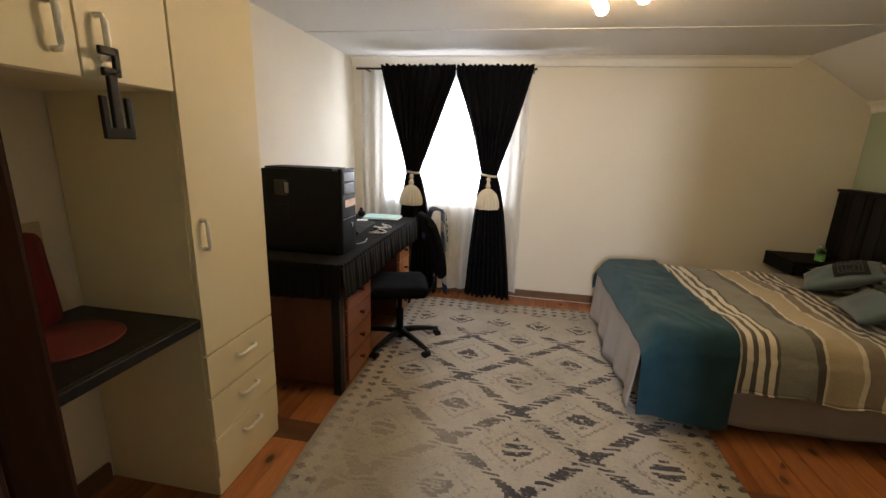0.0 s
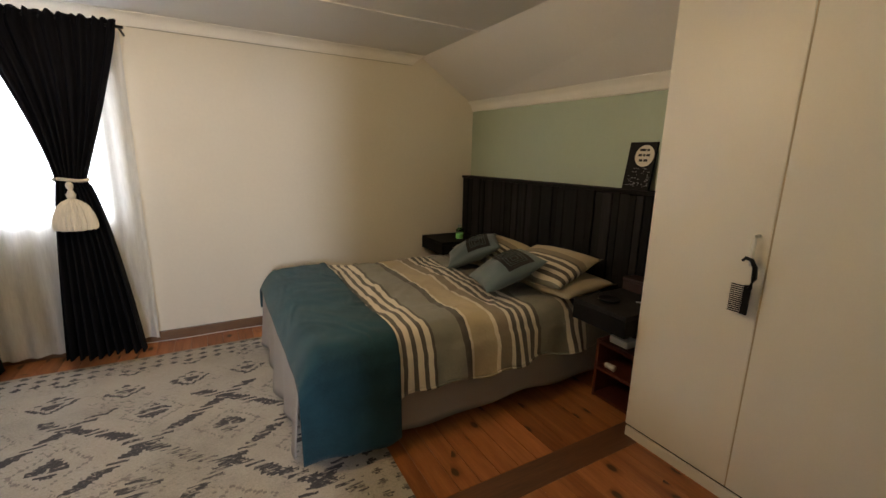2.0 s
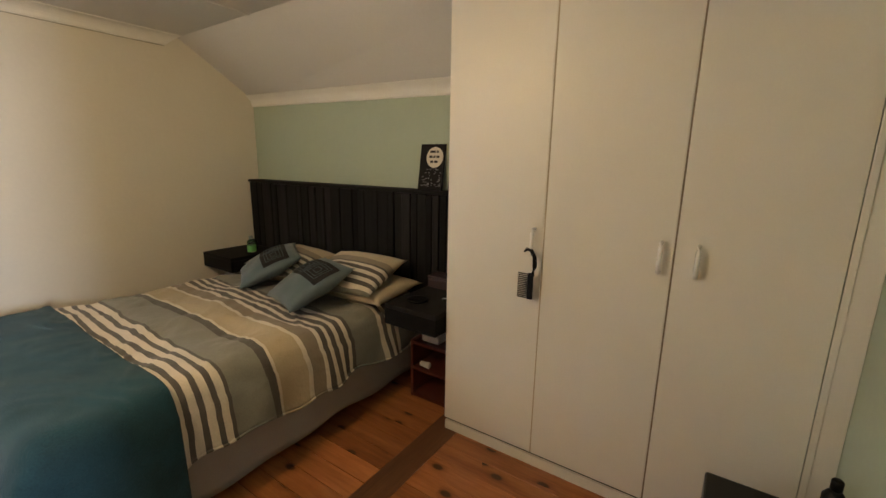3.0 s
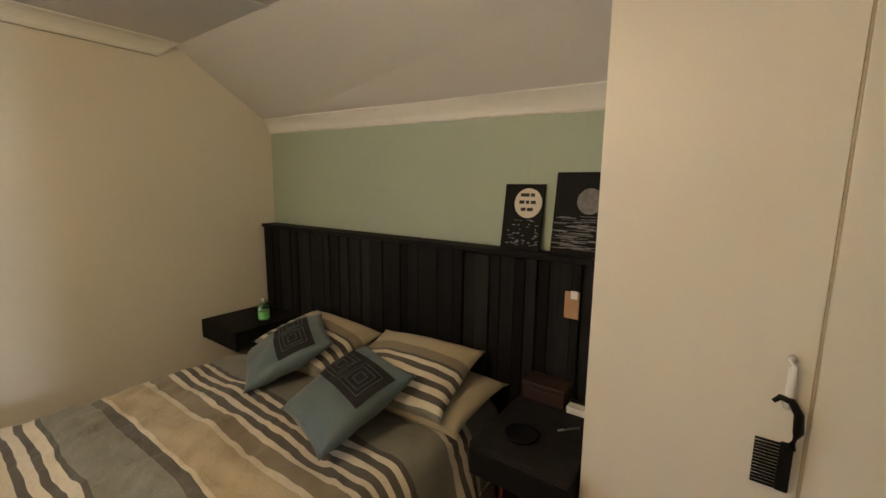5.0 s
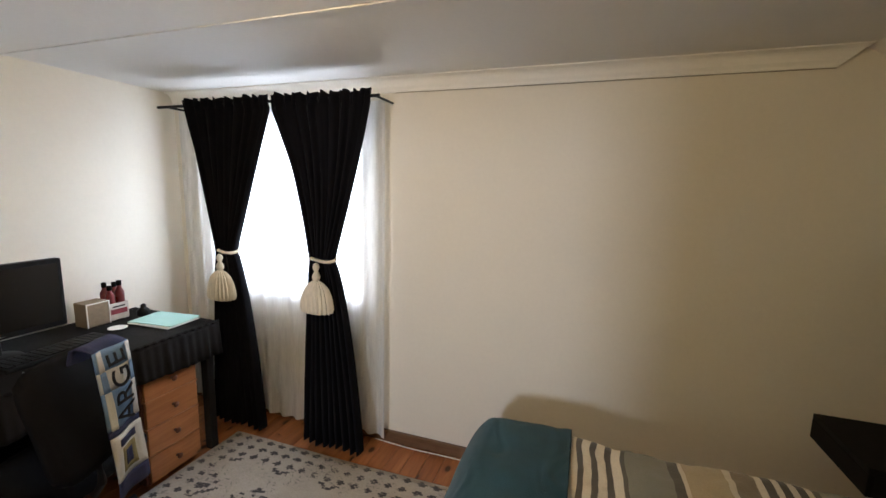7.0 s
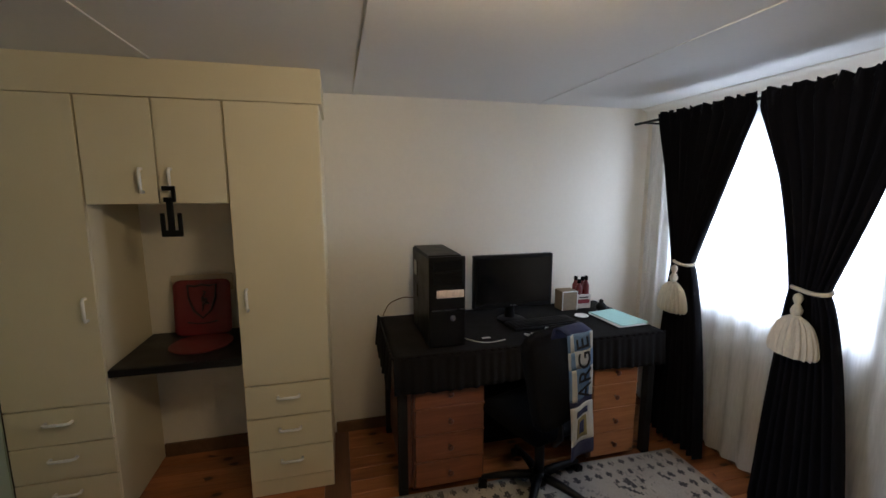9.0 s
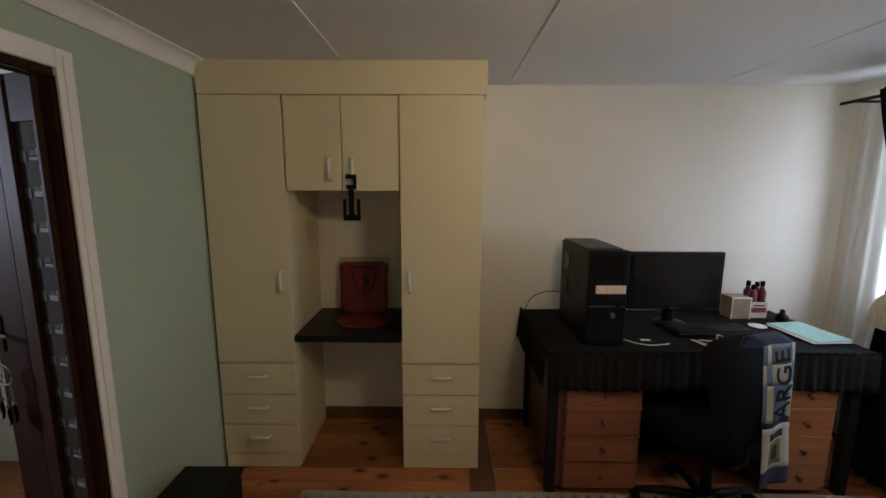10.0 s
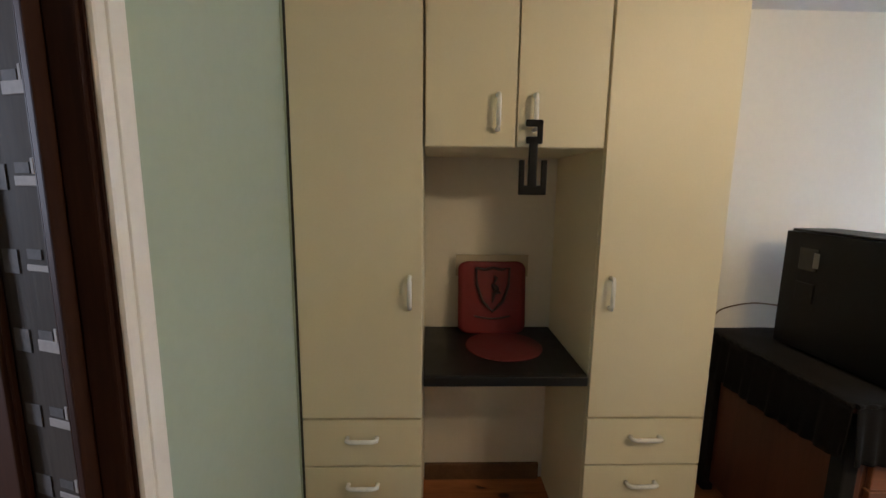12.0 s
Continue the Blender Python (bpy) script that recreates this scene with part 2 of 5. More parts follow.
WALL = plain("cream_wall_paint", (0.77, 0.73, 0.64), 0.75, var=0.05, scale=1.2, fine=45, relief=0.25, depth=0.002)
GREEN = plain("sage_wall_paint", (0.42, 0.495, 0.395), 0.7, var=0.05, scale=1.5, fine=45, relief=0.2, depth=0.002)
CEILING = plain("ceiling_paint", (0.72, 0.70, 0.67), 0.8, var=0.05, scale=1.0, fine=60)
TRIM = plain("cornice_paint", (0.86, 0.84, 0.79), 0.6, var=0.05, scale=4)
MELAMINE = plain("cream_melamine", (0.74, 0.67, 0.48), 0.42, var=0.04, scale=2.0, fine=120, relief=0.05)
WARDROBE = plain("white_melamine", (0.79, 0.755, 0.675), 0.38, var=0.04, scale=2.0, fine=120, relief=0.05)
HANDLE = plain("white_plastic_handle", (0.88, 0.87, 0.84), 0.3, var=0.05, scale=20)
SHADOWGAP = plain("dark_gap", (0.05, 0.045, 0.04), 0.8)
BOARDPALE = plain("pale_board_edge", (0.50, 0.41, 0.28), 0.7)
BOARDEDGE = plain("brown_board_edge", (0.26, 0.20, 0.13), 0.7)
PINE = wood("varnished_pine_floor", (0.50, 0.205, 0.074), (0.20, 0.064, 0.021), axis=1, rough=0.30, tone=0.55, spec=0.4, flat=True, streak=0.22)
STRIP = wood("dark_timber_strip", (0.16, 0.07, 0.035), (0.07, 0.03, 0.016), axis=0, rough=0.35, knots=False)
SKIRTING = wood("dark_skirting", (0.24, 0.14, 0.075), (0.12, 0.065, 0.035), axis=0, knots=False)
BLACKWOOD = wood("black_stained_timber", (0.0165, 0.0155, 0.0155), (0.0030, 0.0027, 0.0028), axis=2, rough=0.7, knots=False, tone=1.5, spec=0.2)
BROWNDOOR = wood("dark_brown_door_wood", (0.050, 0.021, 0.012), (0.020, 0.009, 0.006), axis=2, rough=0.6, knots=False, spec=0.06)
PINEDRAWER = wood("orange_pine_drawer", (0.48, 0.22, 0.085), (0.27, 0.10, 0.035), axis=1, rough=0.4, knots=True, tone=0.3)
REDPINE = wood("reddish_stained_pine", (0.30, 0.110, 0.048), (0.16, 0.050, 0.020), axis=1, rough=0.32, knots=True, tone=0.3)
REDWOOD = wood("reddish_desk_wood", (0.15, 0.052, 0.028), (0.075, 0.024, 0.013), axis=2, rough=0.4, knots=False, tone=0.3)
MAHOGANY = wood("mahogany_shelf", (0.13, 0.03, 0.018), (0.06, 0.014, 0.01), axis=1, rough=0.4, knots=False, tone=0.3)
CLOTH = plain("black_tablecloth", (0.009, 0.008, 0.008), 0.85, var=0.4, scale=10, fine=200, relief=0.4, spec=0.14)
CURTAIN = plain("black_curtain_cloth", (0.006, 0.006, 0.008), 0.92, var=0.3, scale=8, fine=250, relief=0.3, spec=0.1)
NET = net_material()
TASSEL = plain("cream_cord", (0.68, 0.62, 0.50), 0.9, var=0.2, scale=60, fine=300, relief=0.8, stretch=(1, 1, 0.15))
BLACKPLASTIC = plain("black_plastic", (0.005, 0.005, 0.0055), 0.45, spec=0.22, var=0.25, scale=9, fine=220, relief=0.15)
MATTBLACK = plain("matt_black_fabric", (0.0035, 0.0035, 0.004), 0.92, spec=0.1, var=0.3, scale=12, fine=260, relief=0.4)
SCREEN = plain("monitor_screen", (0.006, 0.006, 0.007), 0.18, var=0.1, relief=0.0)
STEEL = plain("brushed_steel", (0.55, 0.55, 0.56), 0.3, metal=1.0, var=0.1, scale=30)
TEAL = plain("teal_fleece", (0.017, 0.058, 0.080), 0.95, var=0.4, scale=6, fine=180, relief=0.8, depth=0.004, sheen=0.12, spec=0.2)
SKIRTCLOTH = plain("grey_bed_cotton", (0.36, 0.33, 0.31), 0.9, var=0.12, scale=4, fine=200, relief=0.3)
CUSHION = plain("blue_grey_satin", (0.088, 0.130, 0.148), 0.55, var=0.15, scale=8, fine=200, relief=0.3, sheen=0.2)
MOTIF = plain("black_embroidery", (0.009, 0.0095, 0.011), 0.85, var=0.4, scale=40, fine=200, relief=0.5)
STITCH = plain("blue_grey_stitch", (0.055, 0.075, 0.082), 0.7, var=0.4, scale=60)
WHITE = plain("white_card", (0.80, 0.79, 0.76), 0.6, var=0.06)
REDBOARD = plain("red_plastic", (0.17, 0.012, 0.014), 0.42, var=0.2, scale=6)
REDCLOTH = plain("red_cloth", (0.22, 0.02, 0.03), 0.7, var=0.4, scale=25)
BLACKTOP = plain("black_laminate", (0.010, 0.010, 0.011), 0.38, var=0.3, scale=8, spec=0.25)
RUG = rug_material()
SHEET = plain("beige_cotton", (0.46, 0.40, 0.29), 0.9, var=0.1, scale=5, fine=200, relief=0.3)
W, D, G, T, B = (0.72, 0.66, 0.55), (0.105, 0.095, 0.085), (0.235, 0.235, 0.20), (0.27, 0.225, 0.165), (0.50, 0.42, 0.28)
FOUR = lambda a: [(a, W), (a + 0.027, D), (a + 0.055, W), (a + 0.082, D), (a + 0.11, W), (a + 0.137, D), (a + 0.165, W), (a + 0.19, D)]
DUVET = stripes("striped_duvet_cotton", [(0.0, T)] + FOUR(0.42) + [(0.63, G), (0.79, D), (0.83, W), (0.85, B), (0.99, W), (1.01, T)] + FOUR(1.08) + [(1.29, G), (1.50, W), (1.53, D), (1.56, W), (1.59, D), (1.62, W), (1.65, G)], 2.0)
PILLOWCASE = stripes("striped_pillow_cotton", [(0.0, G)] + FOUR(0.03) + [(0.235, T), (0.29, B)], 0.5)


# ---- building helpers ----
def thing(name, at=(0, 0, 0), turn=0.0, label="", category="", group="", kind=""):
    ob = new(name)
    ob.empty_display_size = 0.1
    ob.matrix_basis = pose(*at, 0, 0, turn)
    return tagged(ob, label, category, group, kind)


def root_of(ob):
    while ob.parent:
        ob = ob.parent
    return ob


def part(name, bm, material, parent=None, label="", smooth=False, local=False):
    """Links a bmesh, drawn in world metres (local: in its thing's), as one mesh object."""
    me = bpy.data.meshes.new(name)
    if parent is not None and not local:
        bm.transform(root_of(parent).matrix_basis.inverted())
    bmesh.ops.recalc_face_normals(bm, faces=bm.faces[:])
    if smooth:
        for f in bm.faces:
            f.smooth = True
    bm.to_mesh(me)
    bm.free()
    me.materials.append(material)
    ob = new(name, me)
    if parent is not None:
        ob.parent = parent
    return tagged(ob, label)


def solid(name, bm, material, label="", category="", group="", kind="", smooth=False, at=None):
    """A thing of one mesh; its origin at its base."""
    lo = Vector((min(v.co[i] for v in bm.verts) for i in range(3)))
    hi = Vector((max(v.co[i] for v in bm.verts) for i in range(3)))
    base = Vector(at) if at is not None else Vector(((lo.x + hi.x) / 2, (lo.y + hi.y) / 2, lo.z))
    bm.transform(Matrix.Translation(-base))
    ob = part(name, bm, material, smooth=smooth)
    ob.location = base
    return tagged(ob, label, category, group, kind)


def box(x0, x1, y0, y1, z0, z1, bevel=0.0, seg=2, bm=None):
    out = bm or bmesh.new()
    tmp = bmesh.new()
    bmesh.ops.create_cube(tmp, size=1.0)
    for v in tmp.verts:
        v.co = Vector((x0 + (v.co.x + 0.5) * (x1 - x0), y0 + (v.co.y + 0.5) * (y1 - y0), z0 + (v.co.z + 0.5) * (z1 - z0)))
    if bevel:
        bmesh.ops.bevel(tmp, geom=tmp.edges[:], offset=bevel, segments=seg, affect='EDGES', profile=0.6)
    join(out, tmp)
    return out


def join(out, tmp):
    me = bpy.data.meshes.new("tmp")
    tmp.to_mesh(me)
    tmp.free()
    out.from_mesh(me)
    bpy.data.meshes.remove(me)
    return out


def rod(points, radius, sides=10, bm=None, cap=True):
    """A round bar along points; radius may be a list."""
    out = bm or bmesh.new()
    pts = [Vector(p) for p in points]
    rings = []
    for i, p in enumerate(pts):
        d = (pts[min(i + 1, len(pts) - 1)] - pts[max(i - 1, 0)]).normalized()
        a = d.orthogonal().normalized() if abs(d.z) > 0.99 else d.cross(Vector((0, 0, 1))).normalized()
        c = d.cross(a)
        r = radius[i] if isinstance(radius, (list, tuple)) else radius
        rings.append([out.verts.new(p + (a * math.cos(2 * math.pi * k / sides) + c * math.sin(2 * math.pi * k / sides)) * r) for k in range(sides)])
    for r0, r1 in zip(rings, rings[1:]):
        for k in range(sides):
            out.faces.new((r0[k], r0[(k + 1) % sides], r1[(k + 1) % sides], r1[k]))
    if cap:
        out.faces.new(rings[0][::-1])
        out.faces.new(rings[-1])
    return out


def turned(profile, at, sides=20, bm=None):
    """A lathe shape: (radius, height) pairs about a vertical axis."""
    out = bm or bmesh.new()
    rings = []
    for r, h in profile:
        rings.append([out.verts.new(Vector(at) + Vector((max(r, 1e-4) * math.cos(2 * math.pi * k / sides), max(r, 1e-4) * math.sin(2 * math.pi * k / sides), h))) for k in range(sides)])
    for r0, r1 in zip(rings, rings[1:]):
        for k in range(sides):
            out.faces.new((r0[k], r0[(k + 1) % sides], r1[(k + 1) % sides], r1[k]))
    out.faces.new(rings[0][::-1])
    out.faces.new(rings[-1])
    return out


def sheet(f, nu, nv, thick=0.0, bm=None):
    """A cloth or slab: f(u, v) for u, v from 0 to 1, with thickness."""
    out = bm or bmesh.new()
    grid = [[out.verts.new(f(i / nu, j / nv)) for j in range(nv + 1)] for i in range(nu + 1)]
    faces = [out.faces.new((grid[i][j], grid[i + 1][j], grid[i + 1][j + 1], grid[i][j + 1])) for i in range(nu) for j in range(nv)]
    if thick:
        bmesh.ops.recalc_face_normals(out, faces=faces)
        bmesh.ops.solidify(out, geom=faces, thickness=thick)
    return out


def prism(outline, y0, y1, axis=1, bm=None):
    """A flat outline of (a, b) pairs drawn out along an axis."""
    out = bm or bmesh.new()
    put = {0: lambda a, b, c: (c, a, b), 1: lambda a, b, c: (a, c, b), 2: lambda a, b, c: (a, b, c)}[axis]
    r0 = [out.verts.new(put(a, b, y0)) for a, b in outline]
    r1 = [out.verts.new(put(a, b, y1)) for a, b in outline]
    n = len(outline)
    for k in range(n):
        out.faces.new((r0[k], r0[(k + 1) % n], r1[(k + 1) % n], r1[k]))
    out.faces.new(r0[::-1])
    out.faces.new(r1)
    return out


def wave(x, *terms):
    return sum(a * math.sin(2 * math.pi * f * x + p) for a, f, p in terms)


def lettering(name, text, size, m, material, parent=None, extrude=0.0006):
    cu = bpy.data.curves.new(name, 'FONT')
    cu.body, cu.size, cu.extrude, cu.align_x, cu.align_y = text, size, extrude, 'CENTER', 'CENTER'
    tmp = new("lettering_tmp", cu)
    me = bpy.data.meshes.new_from_object(tmp)
    bpy.data.objects.remove(tmp)
    me.transform(m)
    bm = bmesh.new()
    bm.from_mesh(me)
    bpy.data.meshes.remove(me)
    return part(name, bm, material, parent)


# ---- the room ----
XW, XE, YS, YN, ZC = -0.395, 3.965, 1.798, 5.605, 2.224
KINK, EAVE = 3.41, 1.865          # where the ceiling starts to slope, and its height at the low wall
WX0, WX1, WZ0, WZ1 = -0.03, 1.09, 0.93, 2.00   # window opening
DX0, DX1, DZ = 0.892, 1.720, 1.985             # door opening


def wall(name, boxes, material, label):
    bm = bmesh.new()
    for b in boxes:
        box(*b, bm=bm)
    return solid(name, bm, material, label, "wall", kind="structure")


wall("wall_north", [(XW - 0.2, WX0, YN, YN + 0.22, 0, 2.6), (WX1, XE + 0.2, YN, YN + 0.22, 0, 2.6), (WX0, WX1, YN, YN + 0.22, 0, WZ0), (WX0, WX1, YN, YN + 0.22, WZ1, 2.6)], WALL, "cream painted plaster wall with a window")
wall("wall_west", [(XW - 0.2, XW, YS - 0.07, YN, 0, 2.6)], WALL, "cream painted plaster wall behind desk and cupboards")
wall("wall_east", [(XE, XE + 0.2, YS - 0.07, YN, 0, 2.6)], GREEN, "low sage green wall behind the headboard")
wall("wall_south", [(XW - 0.2, DX0, YS - 0.07, YS, 0, 2.6), (DX1, XE + 0.2, YS - 0.07, YS, 0, 2.6), (DX0, DX1, YS - 0.07, YS, DZ, 2.6)], GREEN, "sage green wall with the open doorway")
wall("wall_passage_west", [(-0.05, 0.09, -0.7, YS - 0.07, 0, 2.6)], WALL, "white painted passage wall outside the door")
wall("wall_passage_south", [(-0.05, 0.90, -0.84, -0.7, 0, 2.6), (1.28, 3.6, -0.84, -0.7, 0, 2.6), (0.90, 1.28, -0.84, -0.7, 0, 1.42), (0.90, 1.28, -0.84, -0.7, 2.06, 2.6)], WALL, "white painted passage wall")
wall("wall_passage_east", [(3.46, 3.6, -0.7, YS - 0.07, 0, 2.6)], WALL, "white painted passage wall")
solid("ceiling_passage", box(-0.05, 3.6, -0.84, YS - 0.07, 2.45, 2.55), CEILING, "plain white passage ceiling", "ceiling", kind="structure")

# ceiling: boards with cover strips, sloping down over the bed wall
cb = bmesh.new()
box(XW, KINK, YS, YN, ZC, ZC + 0.05, bm=cb)
FALL = 0.021
sl = prism([(KINK, ZC), (XE, EAVE), (XE, EAVE + 0.06), (KINK, ZC + 0.05)], YS, YN)
for v in sl.verts:
    if v.co.x > KINK + 0.1:
        v.co.z -= FALL * (YN - v.co.y)
join(cb, sl)
for y in (2.54, 3.455, 4.70):
    box(XW, KINK, y - 0.011, y + 0.011, ZC - 0.005, ZC + 0.002, bm=cb)
solid("ceiling", cb, CEILING, "white board ceiling with narrow cover strips and a sloping side", "ceiling", kind="structure")


def cornice(name, run, corner, inward, up=0.0, h=0.075, d=0.07):
    """A coved cornice along x or y. corner: (fixed coordinate, top height)."""
    prof = [(0, -h), (0.012, -h), (0.016, -h + 0.012)] + [(0.016 + (d - 0.03) * (1 - math.cos(a)), -h + 0.012 + (h - 0.022) * math.sin(a)) for a in (0.3, 0.6, 0.9, 1.2, 1.5)] + [(d, -0.006), (d, 0), (0, 0)]
    out = [(corner[0] + inward * a, corner[1] + b + up * a) for a, b in prof]
    if name == "y":
        return prism(out, *run, axis=1)
    bm = prism(out, *run, axis=0)
    return bm


north_trim = cornice("x", (XW, KINK), (YN, ZC), -1)
for v in north_trim.verts:
    if v.co.x > 1:
        v.co.x -= 0.09 * (ZC - v.co.z) / 0.075
solid("trim_north", north_trim, TRIM, "white coved cornice under the ceiling", "cornice", kind="structure")
solid("trim_south", cornice("x", (0.127, KINK - 0.05), (YS, ZC), 1), TRIM, "white coved cornice above the doorway", "cornice", kind="structure")
east_trim = cornice("y", (3.28, YN), (XE, EAVE - 0.008), -1, up=0.62, h=0.052, d=0.062)
for v in east_trim.verts:
    v.co.z -= FALL * (YN - v.co.y)
solid("trim_east", east_trim, TRIM, "white coved cornice at the foot of the slope", "cornice", kind="structure")

# thin brown line along the lower edge of the north cornice
solid("cornice_crack", sheet(lambda u, v: Vector((1.32 + (KINK - 0.09 - 1.32) * u, YN - 0.0025, ZC - 0.0765 - 0.0018 * v + 0.0012 * noise.noise(Vector((u * 14, 0, 0))))), 60, 1, 0.002), plain("brown_line", (0.18, 0.14, 0.09), 0.9), "thin dark line under the cornice", "crack", kind="structure")
# skirtings
def skirting(name, b):
    return solid(name, box(*b, bevel=0.004), SKIRTING, "brown timber skirting board", "skirting", kind="structure")


skirting("baseboard_north", (XW, XE, YN - 0.018, YN, 0, 0.075))
skirting("baseboard_west", (XW, XW + 0.018, 3.27, YN - 0.018, 0, 0.075))
skirting("baseboard_niche", (XW, XW + 0.018, 2.24, 2.81, 0, 0.085))

# door lining and architrave
door_frame = thing("door_frame", (DX0, YS, 0), label="dark brown door lining with a white architrave", category="door frame", kind="structure")
for n, b in (("jamb", (DX0, DX0 + 0.021, YS - 0.030, YS + 0.012, 0, DZ - 0.03)), ("jamb", (DX1 - 0.032, DX1, YS - 0.073, YS + 0.006, 0, DZ - 0.03)), ("head", (DX0, DX1, YS - 0.020, YS + 0.006, DZ - 0.03, DZ)),
             ("bead", (DX0 + 0.008, DX0 + 0.013, YS + 0.0125, YS + 0.016, 0, DZ - 0.03)), ("bead", (DX0 + 0.032, DX1 - 0.032, YS - 0.03, YS - 0.01, DZ - 0.042, DZ - 0.031))):
    part(n, box(*b, bevel=0.004), BROWNDOOR, door_frame)
for n, b in (("architrave", (DX0 - 0.062, DX0 + 0.004, YS + 0.002, YS + 0.022, 0, DZ + 0.06)), ("architrave", (DX1 - 0.004, DX1 + 0.062, YS + 0.002, YS + 0.022, 0, DZ + 0.06)), ("architrave", (DX0 + 0.004, DX1 - 0.004, YS + 0.002, YS + 0.022, DZ - 0.004, DZ + 0.06))):
    bm = box(*b, bevel=0.006)
    x0, x1, y0, y1, z0, z1 = b
    if z0 == 0:
        box(x0 + 0.015, x1 - 0.022, y1 - 0.002, y1 + 0.005, 0, z1 - 0.02, bevel=0.002, bm=bm)
    part(n, bm, TRIM, door_frame, "white painted moulded architrave")

# window
window = thing("window_1", ((WX0 + WX1) / 2, YN + 0.1, WZ0), label="steel window behind net curtains", category="window", kind="structure")
wm = plain("window_frame_paint", (0.75, 0.74, 0.72), 0.5)
for b in ((WX0, WX0 + 0.04), (WX1 - 0.04, WX1), ((WX0 + WX1) / 2 - 0.02, (WX0 + WX1) / 2 + 0.02)):
    part("frame_bar", box(b[0], b[1], YN + 0.12, YN + 0.16, WZ0 + 0.04, WZ1 - 0.04, 0.004), wm, window)
for z in (WZ0, WZ1 - 0.04):
    part("frame_rail", box(WX0, WX1, YN + 0.12, YN + 0.16, z, z + 0.04, 0.004), wm, window)
part("sill", box(WX0 - 0.03, WX1 + 0.03, YN - 0.015, YN + 0.1, WZ0 - 0.03, WZ0 - 0.002, 0.005), TRIM, window)
for x0, x1 in ((WX0 + 0.04, (WX0 + WX1) / 2 - 0.02), ((WX0 + WX1) / 2 + 0.02, WX1 - 0.04)):
    pane = part("pane", box(x0, x1, YN + 0.138, YN + 0.142, WZ0 + 0.04, WZ1 - 0.04), glass_material("window_glass", (1, 1, 1), 0.0), window)
    pane.visible_shadow = False
passage_window = thing("window_2", (1.09, -0.80, 1.42), label="narrow window in the passage wall", category="window", kind="structure")
for b in ((0.90, 0.92, 1.42, 2.06), (1.26, 1.28, 1.42, 2.06), (0.92, 1.26, 1.42, 1.44), (0.92, 1.26, 2.04, 2.06)):
    part("frame_bar", box(b[0], b[1], -0.82, -0.78, b[2], b[3], 0.003), wm, passage_window)
pane = part("pane", box(0.92, 1.26, -0.802, -0.798, 1.44, 2.04), glass_material("passage_glass", (1, 1, 1), 0.0), passage_window)
pane.visible_shadow = False
solid("ground", box(-60, 60, -60, 60, -3.2, -3.0), plain("ground_grass", (0.08, 0.10, 0.05), 0.9, var=0.4), "grassy ground outside, a storey below", "ground", kind="structure")


# ---- built-in cupboards on the west wall ----
CF, CYL, CY1, CY2, CYR = 0.130, 1.812, 2.238, 2.827, 3.260   # front, and the divisions along the wall


def bow_handle(at, length, vertical, out=(1, 0, 0), parent=None):
    o = Vector(out)
    run = Vector((0, 0, 1)) if vertical else Vector((0, 1, 0))
    p = Vector(at)
    pts = [p - run * length / 2, p - run * length / 2 + o * 0.02, p - run * (length / 2 - 0.012) + o * 0.027,
           p + run * (length / 2 - 0.012) + o * 0.027, p + run * length / 2 + o * 0.02, p + run * length / 2]
    bm = rod(pts, 0.0078, 8)
    return part("handle", bm, HANDLE, parent, "white plastic bow handle", smooth=True)


def tall_unit(y0, y1, handle_y, label):
    u = thing("tall_cupboard", (CF, (y0 + y1) / 2, 0), label=label, category="cupboard", group="built-in cupboards")
    body = box(XW + 0.004, CF - 0.019, y0 + 0.002, y1 - 0.002, 0.0, 2.058, 0.002, 1)
    part("carcass", body, MELAMINE, u)
    part("plinth", box(CF - 0.018, CF - 0.006, y0 + 0.003, y1 - 0.003, 0.0, 0.088, 0.002, 1), MELAMINE, u)
    door = part("door", box(CF - 0.018, CF, y0 + 0.004, y1 - 0.004, 0.640, 2.056, 0.0025), MELAMINE, u)
    bow_handle((CF, handle_y, 1.10), 0.105, True, parent=door)
    for z0, z1 in ((0.094, 0.266), (0.272, 0.448), (0.454, 0.632)):
        dr = part("drawer_front", box(CF - 0.018, CF, y0 + 0.004, y1 - 0.004, z0, z1, 0.0025), MELAMINE, u)
        bow_handle((CF, (y0 + y1) / 2, (z0 + z1) / 2 + 0.022), 0.105, False, parent=dr)
    return u


tall_unit(CYL, CY1, CY1 - 0.045, "tall cream melamine cupboard with three drawers, beside green wall")
tall_unit(CY2, CYR, CY2 + 0.05, "tall cream melamine cupboard with three drawers, beside desk")
upper = thing("wall_cupboard", (CF, (CY1 + CY2) / 2, 1.580), label="cream two-door upper cupboard above the dressing shelf", category="cupboard", group="built-in cupboards")
part("carcass", box(XW + 0.004, CF - 0.019, CY1 + 0.001, CY2 - 0.001, 1.580, 2.058, 0.002, 1), MELAMINE, upper)
for y0, y1, hy in ((CY1 + 0.006, 2.531, 2.472), (2.537, CY2 - 0.006, 2.590)):
    d = part("door", box(CF - 0.018, CF, y0, y1, 1.582, 2.054, 0.0025), MELAMINE, upper)
    bow_handle((CF, hy, 1.688), 0.105, True, parent=d)
solid("bulkhead", box(XW, CF - 0.006, YS, CYR + 0.012, 2.060, ZC - 0.001), MELAMINE, "cream boxed-in panel between cupboards and ceiling", "bulkhead", kind="structure")
solid("filler_strip", box(CF - 0.014, CF - 0.006, YS + 0.001, YS + 0.008, 0, 2.14), GREEN, "green painted filler beside the cupboard", "trim", kind="structure")
